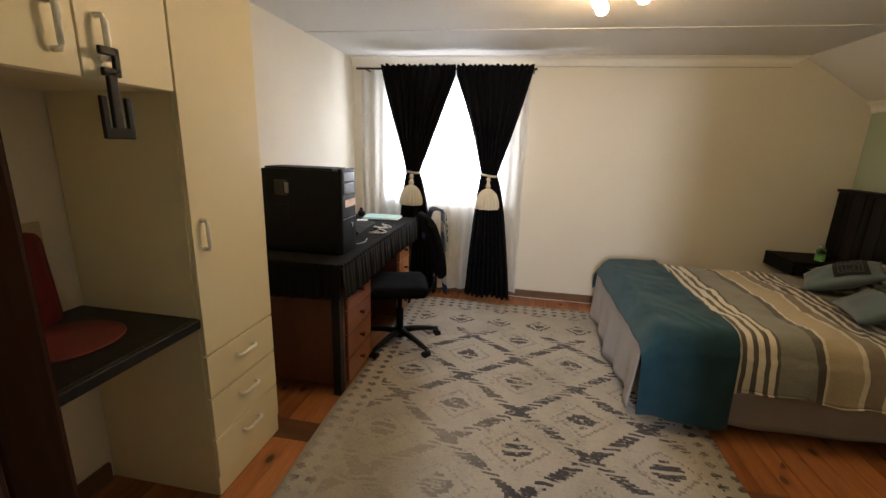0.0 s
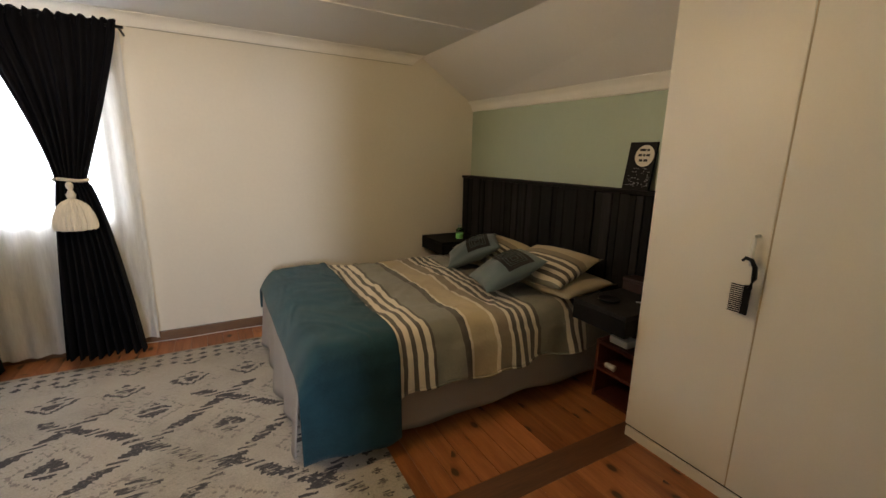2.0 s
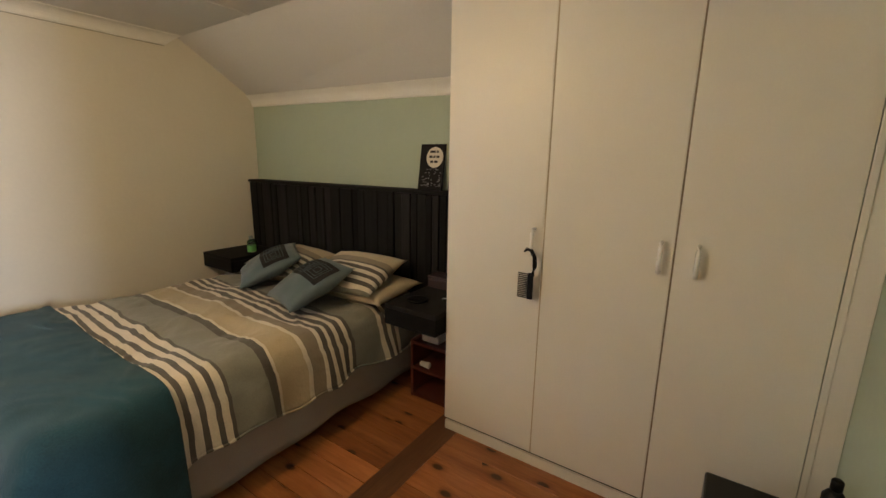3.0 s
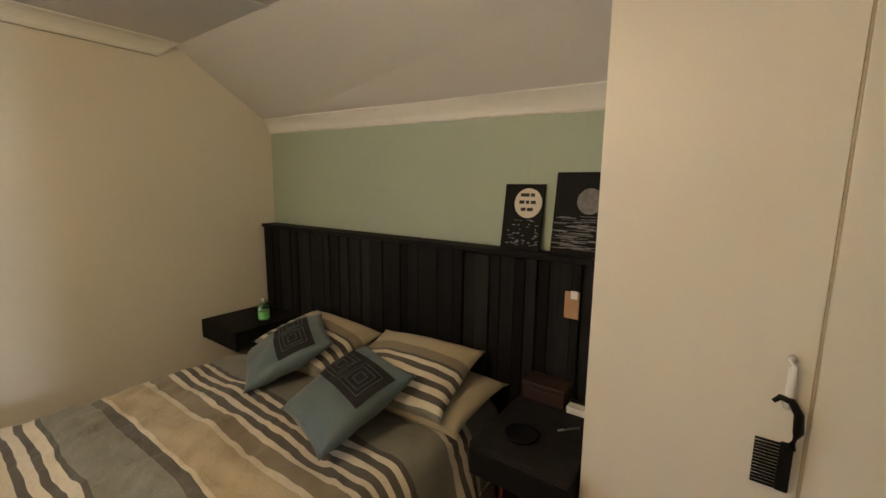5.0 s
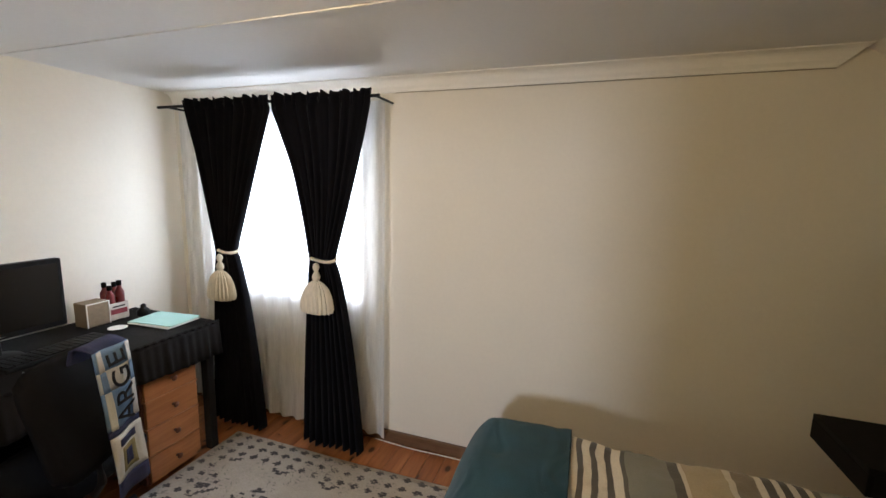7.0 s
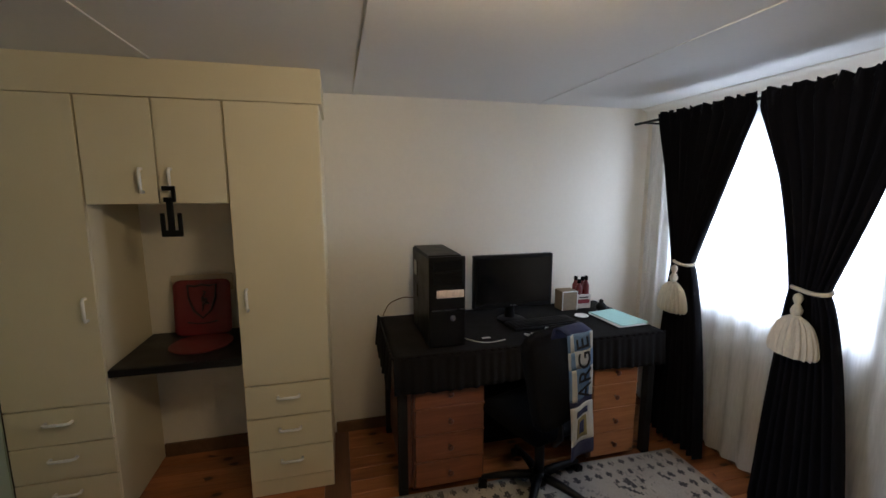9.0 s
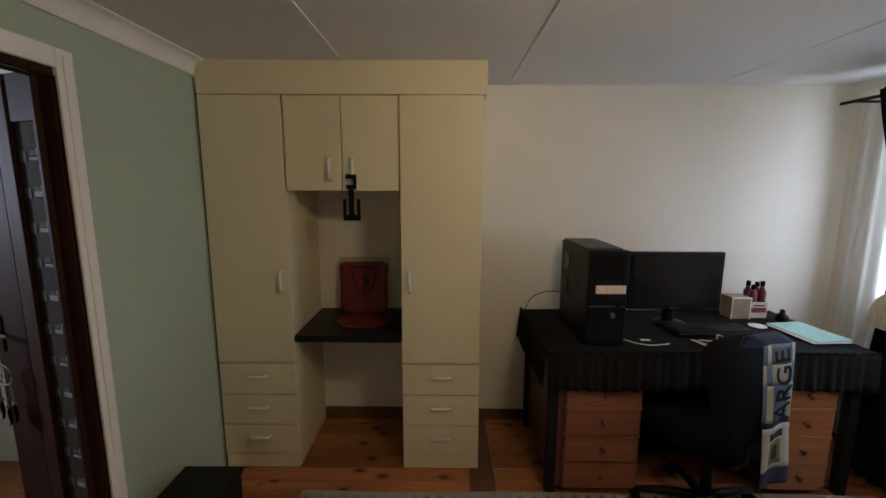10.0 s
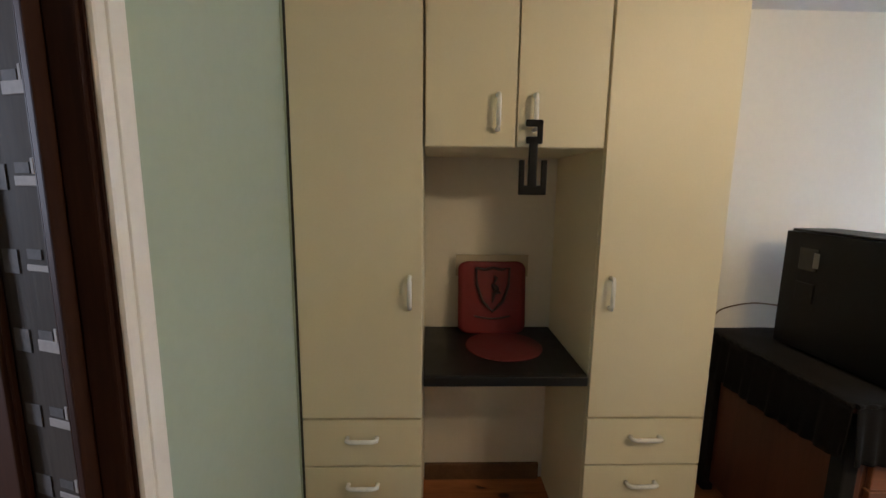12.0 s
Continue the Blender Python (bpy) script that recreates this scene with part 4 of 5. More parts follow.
while y < YN - 0.05:
    w = random.choice((0.034, 0.05, 0.07, 0.095, 0.12))
    w = min(w, YN - 0.022 - y)
    deep = random.choice((0.0, 0.004, 0.009, 0.015))
    part("board", box(HX + deep, HX + 0.029, y + 0.0015, y + w - 0.0015, 0.02, 1.185 - random.choice((0, 0.002, 0.006)), 0.003, 1), BLACKWOOD, hb)
    y += w

# floating bedside shelves
def bedside(y0, y1, x0, label):
    s = thing("bedside_shelf", (HX - 0.2, (y0 + y1) / 2, 0.54), label=label, category="bedside table", group="bedside shelves")
    part("top", box(x0, HX - 0.001, y0, y1, 0.622, 0.648, 0.004), BLACKWOOD, s)
    part("front", box(x0, x0 + 0.02, y0, y1, 0.535, 0.621, 0.003), BLACKWOOD, s)
    part("bottom", box(x0 + 0.02, HX - 0.001, y0, y1, 0.535, 0.553, 0.003), BLACKWOOD, s)
    for y in (y0, y1 - 0.02):
        part("side", box(x0 + 0.02, HX - 0.001, y, y + 0.02, 0.553, 0.621, 0.002), BLACKWOOD, s)
    return s


bedside(5.185, 5.588, 3.425, "black timber floating bedside shelf beside the cream wall")
bedside(3.285, 3.615, 3.375, "black timber floating bedside shelf beside the wardrobe")

bot = thing("lotion_bottle", (3.66, 5.29, 0.648), label="clear bottle with a bright green label on bedside shelf", category="bottle")
part("flask", turned([(0.030, 0), (0.033, 0.004), (0.033, 0.085), (0.018, 0.098), (0.015, 0.105)], (3.66, 5.29, 0.648)), glass_material("clear_plastic", (0.85, 0.9, 0.85), 0.08), bot, smooth=True)
part("label", turned([(0.0336, 0.006), (0.0336, 0.052)], (3.66, 5.29, 0.648)), plain("green_label", (0.20, 0.62, 0.16), 0.5), bot, "bright green label")
part("cap", turned([(0.016, 0.105), (0.017, 0.108), (0.017, 0.125), (0.013, 0.13)], (3.66, 5.29, 0.648)), plain("grey_cap", (0.35, 0.35, 0.34), 0.5), bot, smooth=True)
solid("jar", turned([(0.02, 0), (0.024, 0.005), (0.024, 0.06), (0.02, 0.064), (0.021, 0.085), (0.01, 0.09)], (3.72, 5.34, 0.648)), BLACKPLASTIC, "small dark jar on the bedside shelf", "jar", smooth=True)
DARKBOX = plain("dark_brown_lacquer", (0.035, 0.016, 0.012), 0.5, var=0.3, scale=20)
bx = thing("trinket_box", (3.79, 3.52, 0.648), label="dark brown wooden trinket box on bedside shelf", category="box")
part("base", box(3.745, 3.845, 3.435, 3.600, 0.648, 0.700, 0.004), DARKBOX, bx)
part("lid", box(3.742, 3.848, 3.432, 3.603, 0.702, 0.722, 0.005), DARKBOX, bx)
solid("pill_box", box(3.735, 3.775, 3.345, 3.42, 0.649, 0.675, 0.003), WHITE, "small white cardboard box on the bedside shelf", "box")
solid("orange_box", box(3.735, 3.77, 3.29, 3.335, 0.649, 0.68, 0.004), plain("dull_orange_card", (0.38, 0.13, 0.06), 0.6), "small dull orange box on the bedside shelf", "box")
solid("pen", rod([(3.60, 3.40, 0.653), (3.66, 3.345, 0.653)], 0.004, 8), STEEL, "slim silver pen on the bedside shelf", "pen", smooth=True)
solid("dish", turned([(0.045, 0), (0.055, 0.006), (0.058, 0.014), (0.05, 0.012), (0.02, 0.006)], (3.50, 3.49, 0.649)), BLACKPLASTIC, "shallow black dish on the bedside shelf", "dish", smooth=True)
tag = thing("paper_tag", (HX - 0.004, 3.46, 0.965), label="small tan card tag hanging on the black headboard", category="tag")
part("card", box(HX - 0.006, HX - 0.003, 3.432, 3.488, 0.972, 1.078, 0.001, 1), plain("tan_card", (0.46, 0.27, 0.14), 0.8), tag)
part("fold", box(HX - 0.009, HX - 0.006, 3.438, 3.465, 1.05, 1.082, 0.001, 1), WHITE, tag)

shelf = thing("shelf_unit", (3.71, 3.44, 0), label="small mahogany open shelf unit under the bedside shelf", category="shelf")
for z in (0.0, 0.17, 0.33):
    part("board", box(3.60, 3.84, 3.31, 3.60, z + 0.006, z + 0.026, 0.003), MAHOGANY, shelf)
for y in (3.29, 3.60):
    part("side", box(3.60, 3.84, y, y + 0.018, 0.0, 0.36, 0.003), MAHOGANY, shelf)
part("back", box(3.842, 3.855, 3.29, 3.618, 0.0, 0.36), MAHOGANY, shelf)
solid("tissue_pack", box(3.63, 3.72, 3.44, 3.56, 0.357, 0.40, 0.008), WHITE, "small white tissue pack on the mahogany shelf", "pack")
solid("white_tube", rod([(3.625, 3.50, 0.216), (3.625, 3.56, 0.216)], [0.019, 0.014], 12), WHITE, "white tube lying on the mahogany shelf", "tube", smooth=True)

# two black canvases leaning on the wall above the headboard
def canvas(y0, y1, z1, label):
    c = thing("canvas_picture", (3.92, (y0 + y1) / 2, 1.208), label=label, category="picture", group="canvases on the headboard")
    lean_x = lambda z: 3.906 + (z - 1.208) * 0.15
    bm = bmesh.new()
    vs = []
    for x_off in (0, 0.018):
        for yy, zz in ((y0, 1.2085), (y1, 1.2085), (y1, z1), (y0, z1)):
            vs.append(bm.verts.new((lean_x(zz) + x_off, yy, zz)))
    for q in ((0, 1, 2, 3), (7, 6, 5, 4), (0, 4, 5, 1), (1, 5, 6, 2), (2, 6, 7, 3), (3, 7, 4, 0)):
        bm.faces.new([vs[i] for i in q])
    part("stretched_canvas", bm, plain("black_acrylic", (0.010, 0.010, 0.011), 0.75, var=0.3, scale=12, spec=0.2), c)
    return c, lean_x


def flat_disc(cy, cz, r, lean_x, off, dz=0.0):
    bm = bmesh.new()
    bm.faces.new([bm.verts.new((lean_x(cz + r * math.sin(a)) - off, cy + r * math.cos(a), cz + r * math.sin(a))) for a in [i * math.pi / 20 for i in range(40)]])
    return bm


def bar(y0, y1, z0, z1, lean_x, off, bm=None):
    out = bm or bmesh.new()
    vs = [out.verts.new((lean_x(z) - off, y, z)) for y, z in ((y0, z0), (y1, z0), (y1, z1), (y0, z1))]
    out.faces.new(vs)
    return out


moon_paint, dash_paint = plain("pale_moon_paint", (0.70, 0.66, 0.55), 0.7), plain("grey_dry_paint", (0.20, 0.20, 0.20), 0.8, var=0.4, scale=60)
c1, l1 = canvas(3.630, 3.805, 1.484, "small black canvas with a pale lettered moon")
part("moon", flat_disc(3.695, 1.405, 0.062, l1, 0.0015), moon_paint, c1, "pale painted moon")
ink = plain("black_ink", (0.02, 0.02, 0.02), 0.6)
for z, spans in ((1.432, ((3.667, 3.685), (3.691, 3.731))), (1.402, ((3.660, 3.683), (3.689, 3.705), (3.711, 3.735))), (1.372, ((3.670, 3.697), (3.703, 3.725)))):
    for a, b in spans:
        part("writing_bar", bar(a, b, z, z + 0.014, l1, 0.003), ink, c1)
random.seed(9)
for _ in range(46):
    yy, zz = random.uniform(3.635, 3.785), random.uniform(1.226, 1.335)
    part("brush_fleck", bar(yy, yy + random.uniform(0.004, 0.018), zz, zz + random.uniform(0.002, 0.006), l1, 0.0015), dash_paint, c1)
c2, l2 = canvas(3.385, 3.580, 1.532, "black canvas with a grey moon over pale water")
part("moon", flat_disc(3.440, 1.42, 0.050, l2, 0.0015), dash_paint, c2, "grey painted moon")
for i in range(60):
    zz = 1.360 - 0.13 * (i / 60) ** 0.8
    yy = random.uniform(3.388, 3.525)
    part("brush_stroke", bar(yy, min(3.578, yy + random.uniform(0.03, 0.11)), zz, zz + random.uniform(0.001, 0.003), l2, 0.0015 + 0.00002 * i), dash_paint, c2)


# ---- desk ----
KX0, KX1, KY0, KY1, KZ = -0.370, 0.345, 3.572, 5.200, 0.800
desk = thing("desk", (0.0, (KY0 + KY1) / 2, 0), label="dark wooden desk with pine drawer pedestals under a black cloth", category="desk")
part("top", box(KX0 + 0.01, KX1 - 0.012, KY0 + 0.012, KY1 - 0.012, KZ - 0.03, KZ - 0.006, 0.004), REDWOOD, desk)
for x in (KX0 + 0.03, KX1 - 0.075):
    for y in (KY0 + 0.025, KY1 - 0.075):
        part("leg", box(x, x + 0.05, y, y + 0.05, 0.0, KZ - 0.031, 0.006), BLACKWOOD, desk)


def pedestal(y0, y1, wood_of_drawers):
    p = part("pedestal", box(-0.30, KX1 - 0.035, y0, y1, 0.03, KZ - 0.032, 0.004), REDWOOD, desk)
    for z0 in (0.045, 0.197, 0.349, 0.501):
        f = part("drawer_front", box(KX1 - 0.034, KX1 - 0.014, y0 + 0.012, y1 - 0.012, z0, z0 + 0.144, 0.005), wood_of_drawers, p, "varnished pine drawer front")
        part("ledge", box(KX1 - 0.034, KX1 - 0.010, y0 + 0.006, y1 - 0.006, z0 + 0.1445, z0 + 0.151, 0.001, 1), wood_of_drawers, p)
    return p


def pull(y, z, parent):
    bm = rod([(KX1 - 0.014, y, z), (KX1 + 0.002, y, z), (KX1 + 0.010, y, z), (KX1 + 0.016, y, z)], [0.008, 0.008, 0.016, 0.010], 12)
    return part("knob", bm, REDWOOD, parent, "turned wooden knob", smooth=True)


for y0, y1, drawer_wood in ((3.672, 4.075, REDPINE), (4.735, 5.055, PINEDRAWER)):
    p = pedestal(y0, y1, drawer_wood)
    for z0 in (0.045, 0.197, 0.349, 0.501):
        pull((y0 + y1) / 2, z0 + 0.075, p)
part("side_panel", box(-0.34, KX1 - 0.03, 3.626, 3.668, 0.05, KZ - 0.032, 0.004), REDWOOD, desk)
part("back_panel", box(-0.34, -0.32, 4.077, 4.733, 0.12, KZ - 0.032, 0.003), BLACKWOOD, desk)

tc = thing("tablecloth", (0.0, (KY0 + KY1) / 2, KZ), label="black cloth with a gathered frill covering the desk", category="tablecloth")
part("top_cloth", sheet(lambda u, v: Vector((KX0 + (KX1 - KX0) * u, KY0 + (KY1 - KY0) * v, KZ + 0.0025 * noise.noise(Vector((u * 5, v * 9, 0))))), 24, 50, 0.005), CLOTH, tc, smooth=True)


def frill(p0, p1, out, drop):
    a, b, o = Vector((*p0, KZ)), Vector((*p1, KZ)), Vector((*out, 0))
    length = (b - a).length

    def f(u, v):
        s = u * length
        fold = wave(s, (0.004, 21, 0.0), (0.004, 9.3, 1.1), (0.003, 13.7, 2.0))
        return a + (b - a) * u + o * (0.006 + v * 0.014 + (0.25 + 0.75 * v) * fold) - Vector((0, 0, v * (drop + 0.010 * math.sin(5 * s))))
    return sheet(f, int(length * 260), 8, 0.003)


part("frill", frill((KX1, KY0), (KX1, KY1), (1, 0), 0.185), CLOTH, tc, smooth=True)
part("frill", frill((KX0, KY0), (KX1, KY0), (0, -1), 0.185), CLOTH, tc, smooth=True)
part("frill", frill((KX0, KY1), (KX1, KY1), (0, 1), 0.185), CLOTH, tc, smooth=True)
# gathered stitching along the front edge and the near end
gathers = int((KY1 - KY0) / 0.011)
part("gathered_edge", rod([(KX1 + 0.005, KY0 + (KY1 - KY0) * i / gathers, KZ + 0.003) for i in range(gathers + 1)], [0.009 if i % 4 < 2 else 0.0045 for i in range(gathers + 1)], 8), CLOTH, tc, "puckered gathered edge of the cloth")
gathers = int((KX1 - KX0) / 0.011)
part("gathered_edge", rod([(KX0 + (KX1 - KX0) * i / gathers, KY0 - 0.005, KZ + 0.003) for i in range(gathers + 1)], [0.009 if i % 4 < 2 else 0.0045 for i in range(gathers + 1)], 8), CLOTH, tc, "puckered gathered edge of the cloth")

# computer tower
TZ = KZ + 0.006
pc = thing("computer_tower", (0.03, 3.874, TZ), label="black computer tower with a pale sticker on its front", category="computer")
part("case", box(-0.22, 0.244, 3.779, 3.972, TZ, TZ + 0.480, 0.004), BLACKPLASTIC, pc)
front = part("front_panel", box(0.245, 0.272, 3.776, 3.975, TZ + 0.004, TZ + 0.492, 0.010, 3), BLACKPLASTIC, pc)
part("top_cover", box(-0.20, 0.215, 3.784, 3.967, TZ + 0.481, TZ + 0.492, 0.004), BLACKPLASTIC, pc)
part("side_vent", box(-0.14, -0.06, 3.773, 3.778, TZ + 0.33, TZ + 0.42, 0.002), SCREEN, pc, "dark vent grille")
part("vent_badge", box(-0.075, -0.050, 3.7705, 3.7725, TZ + 0.345, TZ + 0.405, 0.001, 1), plain("grey_badge", (0.20, 0.20, 0.19), 0.5), pc)
part("side_vent", box(-0.14, -0.06, 3.773, 3.778, TZ + 0.20, TZ + 0.28, 0.002), BLACKPLASTIC, pc)
for z0, z1 in ((0.42, 0.47), (0.345, 0.41)):
    part("drive_bay", box(0.2725, 0.275, 3.799, 3.954, TZ + z0, TZ + z1, 0.002), SCREEN, front)
part("sticker", box(0.2725, 0.274, 3.816, 3.966, TZ + 0.272, TZ + 0.315, 0.001, 1), plain("pale_pink_sticker", (0.78, 0.66, 0.60), 0.6, var=0.2, scale=40), pc, "pale rectangular sticker")
part("power_button", rod([(0.2725, 3.904, TZ + 0.16), (0.277, 3.904, TZ + 0.16)], 0.016, 16), STEEL, pc, "round silver power button")
part("slot_line", box(0.2725, 0.2745, 3.789, 3.964, TZ + 0.205, TZ + 0.209), STEEL, pc)
for x in (-0.18, 0.17):
    for yy in (3.804, 3.949):
        part("foot", turned([(0.014, -0.003), (0.014, 0.0005)], (x, yy, TZ), 10), BLACKPLASTIC, pc)

mon = thing("monitor", (-0.10, 4.39, TZ), label="black widescreen monitor, switched off, standing on the desk", category="monitor")
part("bezel", box(-0.085, -0.045, 4.128, 4.660, TZ + 0.095, TZ + 0.432, 0.006, 3), BLACKPLASTIC, mon)
part("screen", box(-0.0448, -0.0435, 4.146, 4.642, TZ + 0.122, TZ + 0.410), SCREEN, mon, "dark glossy screen")
part("neck", rod([(-0.11, 4.395, TZ + 0.01), (-0.105, 4.395, TZ + 0.13)], [0.035, 0.026], 14), BLACKPLASTIC, mon)
part("base", turned([(0.088, 0), (0.092, 0.006), (0.084, 0.012), (0.03, 0.016)], (-0.08, 4.395, TZ), 28), BLACKPLASTIC, mon, smooth=True)
part("badge", box(-0.0445, -0.0425, 4.37, 4.42, TZ + 0.104, TZ + 0.110), STEEL, mon)

kb = thing("keyboard", (0.05, 4.52, TZ), label="black keyboard lying on the desk", category="keyboard")
kb.matrix_basis = pose(0.055, 4.545, TZ, 0, 0, 4)
part("tray", box(-0.075, 0.075, -0.225, 0.225, 0.0, 0.018, 0.006), BLACKPLASTIC, kb, local=True)
for r in range(5):
    for c in range(15):
        part("key", box(-0.058 + r * 0.025, -0.037 + r * 0.025, -0.213 + c * 0.0285, -0.189 + c * 0.0285, 0.018, 0.024), BLACKPLASTIC, kb, local=True)
ms = thing("mouse", (0.235, 4.50, TZ), label="black computer mouse on the desk", category="mouse")
part("shell", sheet(lambda u, v: Vector((0.19 + 0.10 * u, 4.47 + 0.06 * v, TZ + 0.002 + 0.032 * math.sin(math.pi * min(1, 0.08 + u * 0.9)) * math.sin(math.pi * (0.08 + 0.84 * v)))), 12, 10, 0.002), BLACKPLASTIC, ms, smooth=True)


def cable(name, pts, r, material, label, category="cable"):
    smooth_pts = []
    P = [Vector(p) for p in pts]
    for i in range(len(P) - 1):
        p0, p1, p2, p3 = P[max(i - 1, 0)], P[i], P[i + 1], P[min(i + 2, len(P) - 1)]
        for k in range(6):
            t = k / 6
            smooth_pts.append(0.5 * ((2 * p1) + (-p0 + p2) * t + (2 * p0 - 5 * p1 + 4 * p2 - p3) * t * t + (-p0 + 3 * p1 - 3 * p2 + p3) * t ** 3))
    smooth_pts.append(P[-1])
    return solid(name, rod(smooth_pts, r, 6), material, label, category, smooth=True)


cable("white_cable", [(0.200, 4.400, TZ + 0.006), (0.270, 4.440, TZ + 0.030), (0.200, 4.500, TZ + 0.034), (0.290, 4.540, TZ + 0.020), (0.230, 4.600, TZ + 0.036), (0.300, 4.620, TZ + 0.014), (0.240, 4.480, TZ + 0.030), (0.310, 4.450, TZ + 0.008), (0.220, 4.360, TZ + 0.012), (0.280, 4.330, TZ + 0.030), (0.310, 4.390, TZ + 0.012), (0.230, 4.430, TZ + 0.006)], 0.0035, WHITE, "tangled white cable lying on the desk")
cable("phone_lead", [(0.16, 3.99, TZ + 0.004), (0.24, 4.05, TZ + 0.004), (0.27, 4.12, TZ + 0.004), (0.25, 4.22, TZ + 0.004)], 0.0026, WHITE, "short white phone lead curling across the desk")
cable("power_cord", [(-0.215, 3.79, 0.955), (-0.29, 3.74, 0.945), (-0.35, 3.69, 0.915), (-0.385, 3.64, 0.875), (-0.388, 3.60, 0.80)], 0.0035, plain("tan_cord", (0.20, 0.13, 0.07), 0.6), "thin tan cord from the computer to the wall")
cable("floor_cable", [(1.20, 5.575, 0.008), (1.45, 5.56, 0.008), (1.7, 5.565, 0.008), (2.0, 5.56, 0.008), (2.3, 5.57, 0.006)], 0.0035, WHITE, "white cable running along the skirting")
cable("wall_cable", [(-0.27, 5.595, 0.02), (-0.268, 5.595, 0.6), (-0.272, 5.595, 1.25)], 0.005, WHITE, "white cable rising up the wall")

# small speaker, box of red things, dark ornament, papers, coaster
sp = thing("photo_box", (-0.20, 4.86, TZ), label="small beige-brown box with a thin white rim on desk", category="box")
part("shell", box(-0.27, -0.17, 4.812, 4.932, TZ, TZ + 0.135, 0.003), plain("brown_box_card", (0.26, 0.20, 0.13), 0.8), sp)
part("front", box(-0.1695, -0.1665, 4.818, 4.926, TZ + 0.006, TZ + 0.129, 0.002), plain("beige_weave", (0.24, 0.185, 0.12), 0.8, var=0.2, scale=50), sp, "beige-brown woven front")
for b in ((4.812, 4.818, 0.0, 0.135), (4.926, 4.932, 0.0, 0.135), (4.818, 4.926, 0.129, 0.135)):
    part("rim", box(-0.1695, -0.164, b[0], b[1], TZ + b[2], TZ + b[3], 0.001, 1), WHITE, sp, "thin white rim")
CARD = plain("worn_card", (0.55, 0.51, 0.46), 0.8, var=0.25, scale=30)
fb = thing("carton", (-0.22, 5.00, TZ), label="pale printed carton with dark red bottles standing in it", category="carton")
for b in ((-0.285, -0.28, 4.94, 5.05), (-0.195, -0.19, 4.94, 5.05), (-0.28, -0.195, 4.94, 4.945), (-0.28, -0.195, 5.045, 5.05)):
    part("panel", box(*b, TZ, TZ + 0.10, 0.001, 1), CARD, fb)
part("print_bar", box(-0.1898, -0.188, 4.95, 5.04, TZ + 0.035, TZ + 0.065), REDCLOTH, fb)
part("print_bar", box(-0.1898, -0.188, 4.96, 5.03, TZ + 0.075, TZ + 0.083), MATTBLACK, fb)
wine = plain("dark_red_glass", (0.14, 0.016, 0.018), 0.3, var=0.2)
for bx_, by_, k in ((-0.26, 4.968, 1.16), (-0.215, 4.968, 1.08), (-0.26, 5.022, 1.12), (-0.215, 5.022, 1.20)):
    bottle = thing("small_bottle", (bx_, by_, TZ), label="small dark red bottle standing in the carton", category="bottle", group="bottles in the carton")
    part("flask", turned([(0.019, 0.001), (0.023, 0.006), (0.023, 0.135 * k), (0.012, 0.155 * k), (0.011, 0.165 * k)], (bx_, by_, TZ), 14), wine, bottle, smooth=True)
    part("cap", turned([(0.0125, 0.165 * k), (0.013, 0.168 * k), (0.013, 0.188 * k), (0.009, 0.19 * k)], (bx_, by_, TZ), 12), MATTBLACK, bottle, smooth=True)
solid("ornament", turned([(0.03, 0), (0.036, 0.01), (0.034, 0.035), (0.018, 0.05), (0.013, 0.055), (0.016, 0.066), (0.006, 0.075)], (-0.13, 5.095, TZ), 18), BLACKPLASTIC, "small dark rounded ornament on the desk", "ornament", smooth=True)
pp = thing("papers", (0.06, 5.08, TZ), label="loose pale turquoise papers stacked on the desk corner", category="papers")
turq = plain("turquoise_paper", (0.42, 0.68, 0.64), 0.7, var=0.06, scale=5)
for i, (dx, dy, rot) in enumerate(((0, 0, 6), (0.015, -0.012, 3), (-0.01, 0.01, 9), (0.006, 0.004, 5))):
    bm = box(-0.15, 0.15, -0.105, 0.105, 0, 0.002)
    bm.transform(pose(0.075 + dx, 5.07 + dy, TZ + 0.001 + 0.0035 * i, 0, 0, rot))
    part("sheet_of_paper", bm, turq if i != 1 else WHITE, pp)
solid("coaster", turned([(0.045, 0), (0.046, 0.003), (0.04, 0.004)], (-0.04, 4.885, TZ), 24), WHITE, "round white disc lying on the desk", "disc")
solid("paper_slip", box(0.18, 0.20, 4.10, 4.15, TZ, TZ + 0.0015), WHITE, "tiny white paper slip on the desk", "paper")

# dark box in the knee space
solid("storage_box", box(-0.30, -0.02, 4.14, 4.62, 0.0, 0.36, 0.012), MATTBLACK, "dark box pushed under the desk", "box")

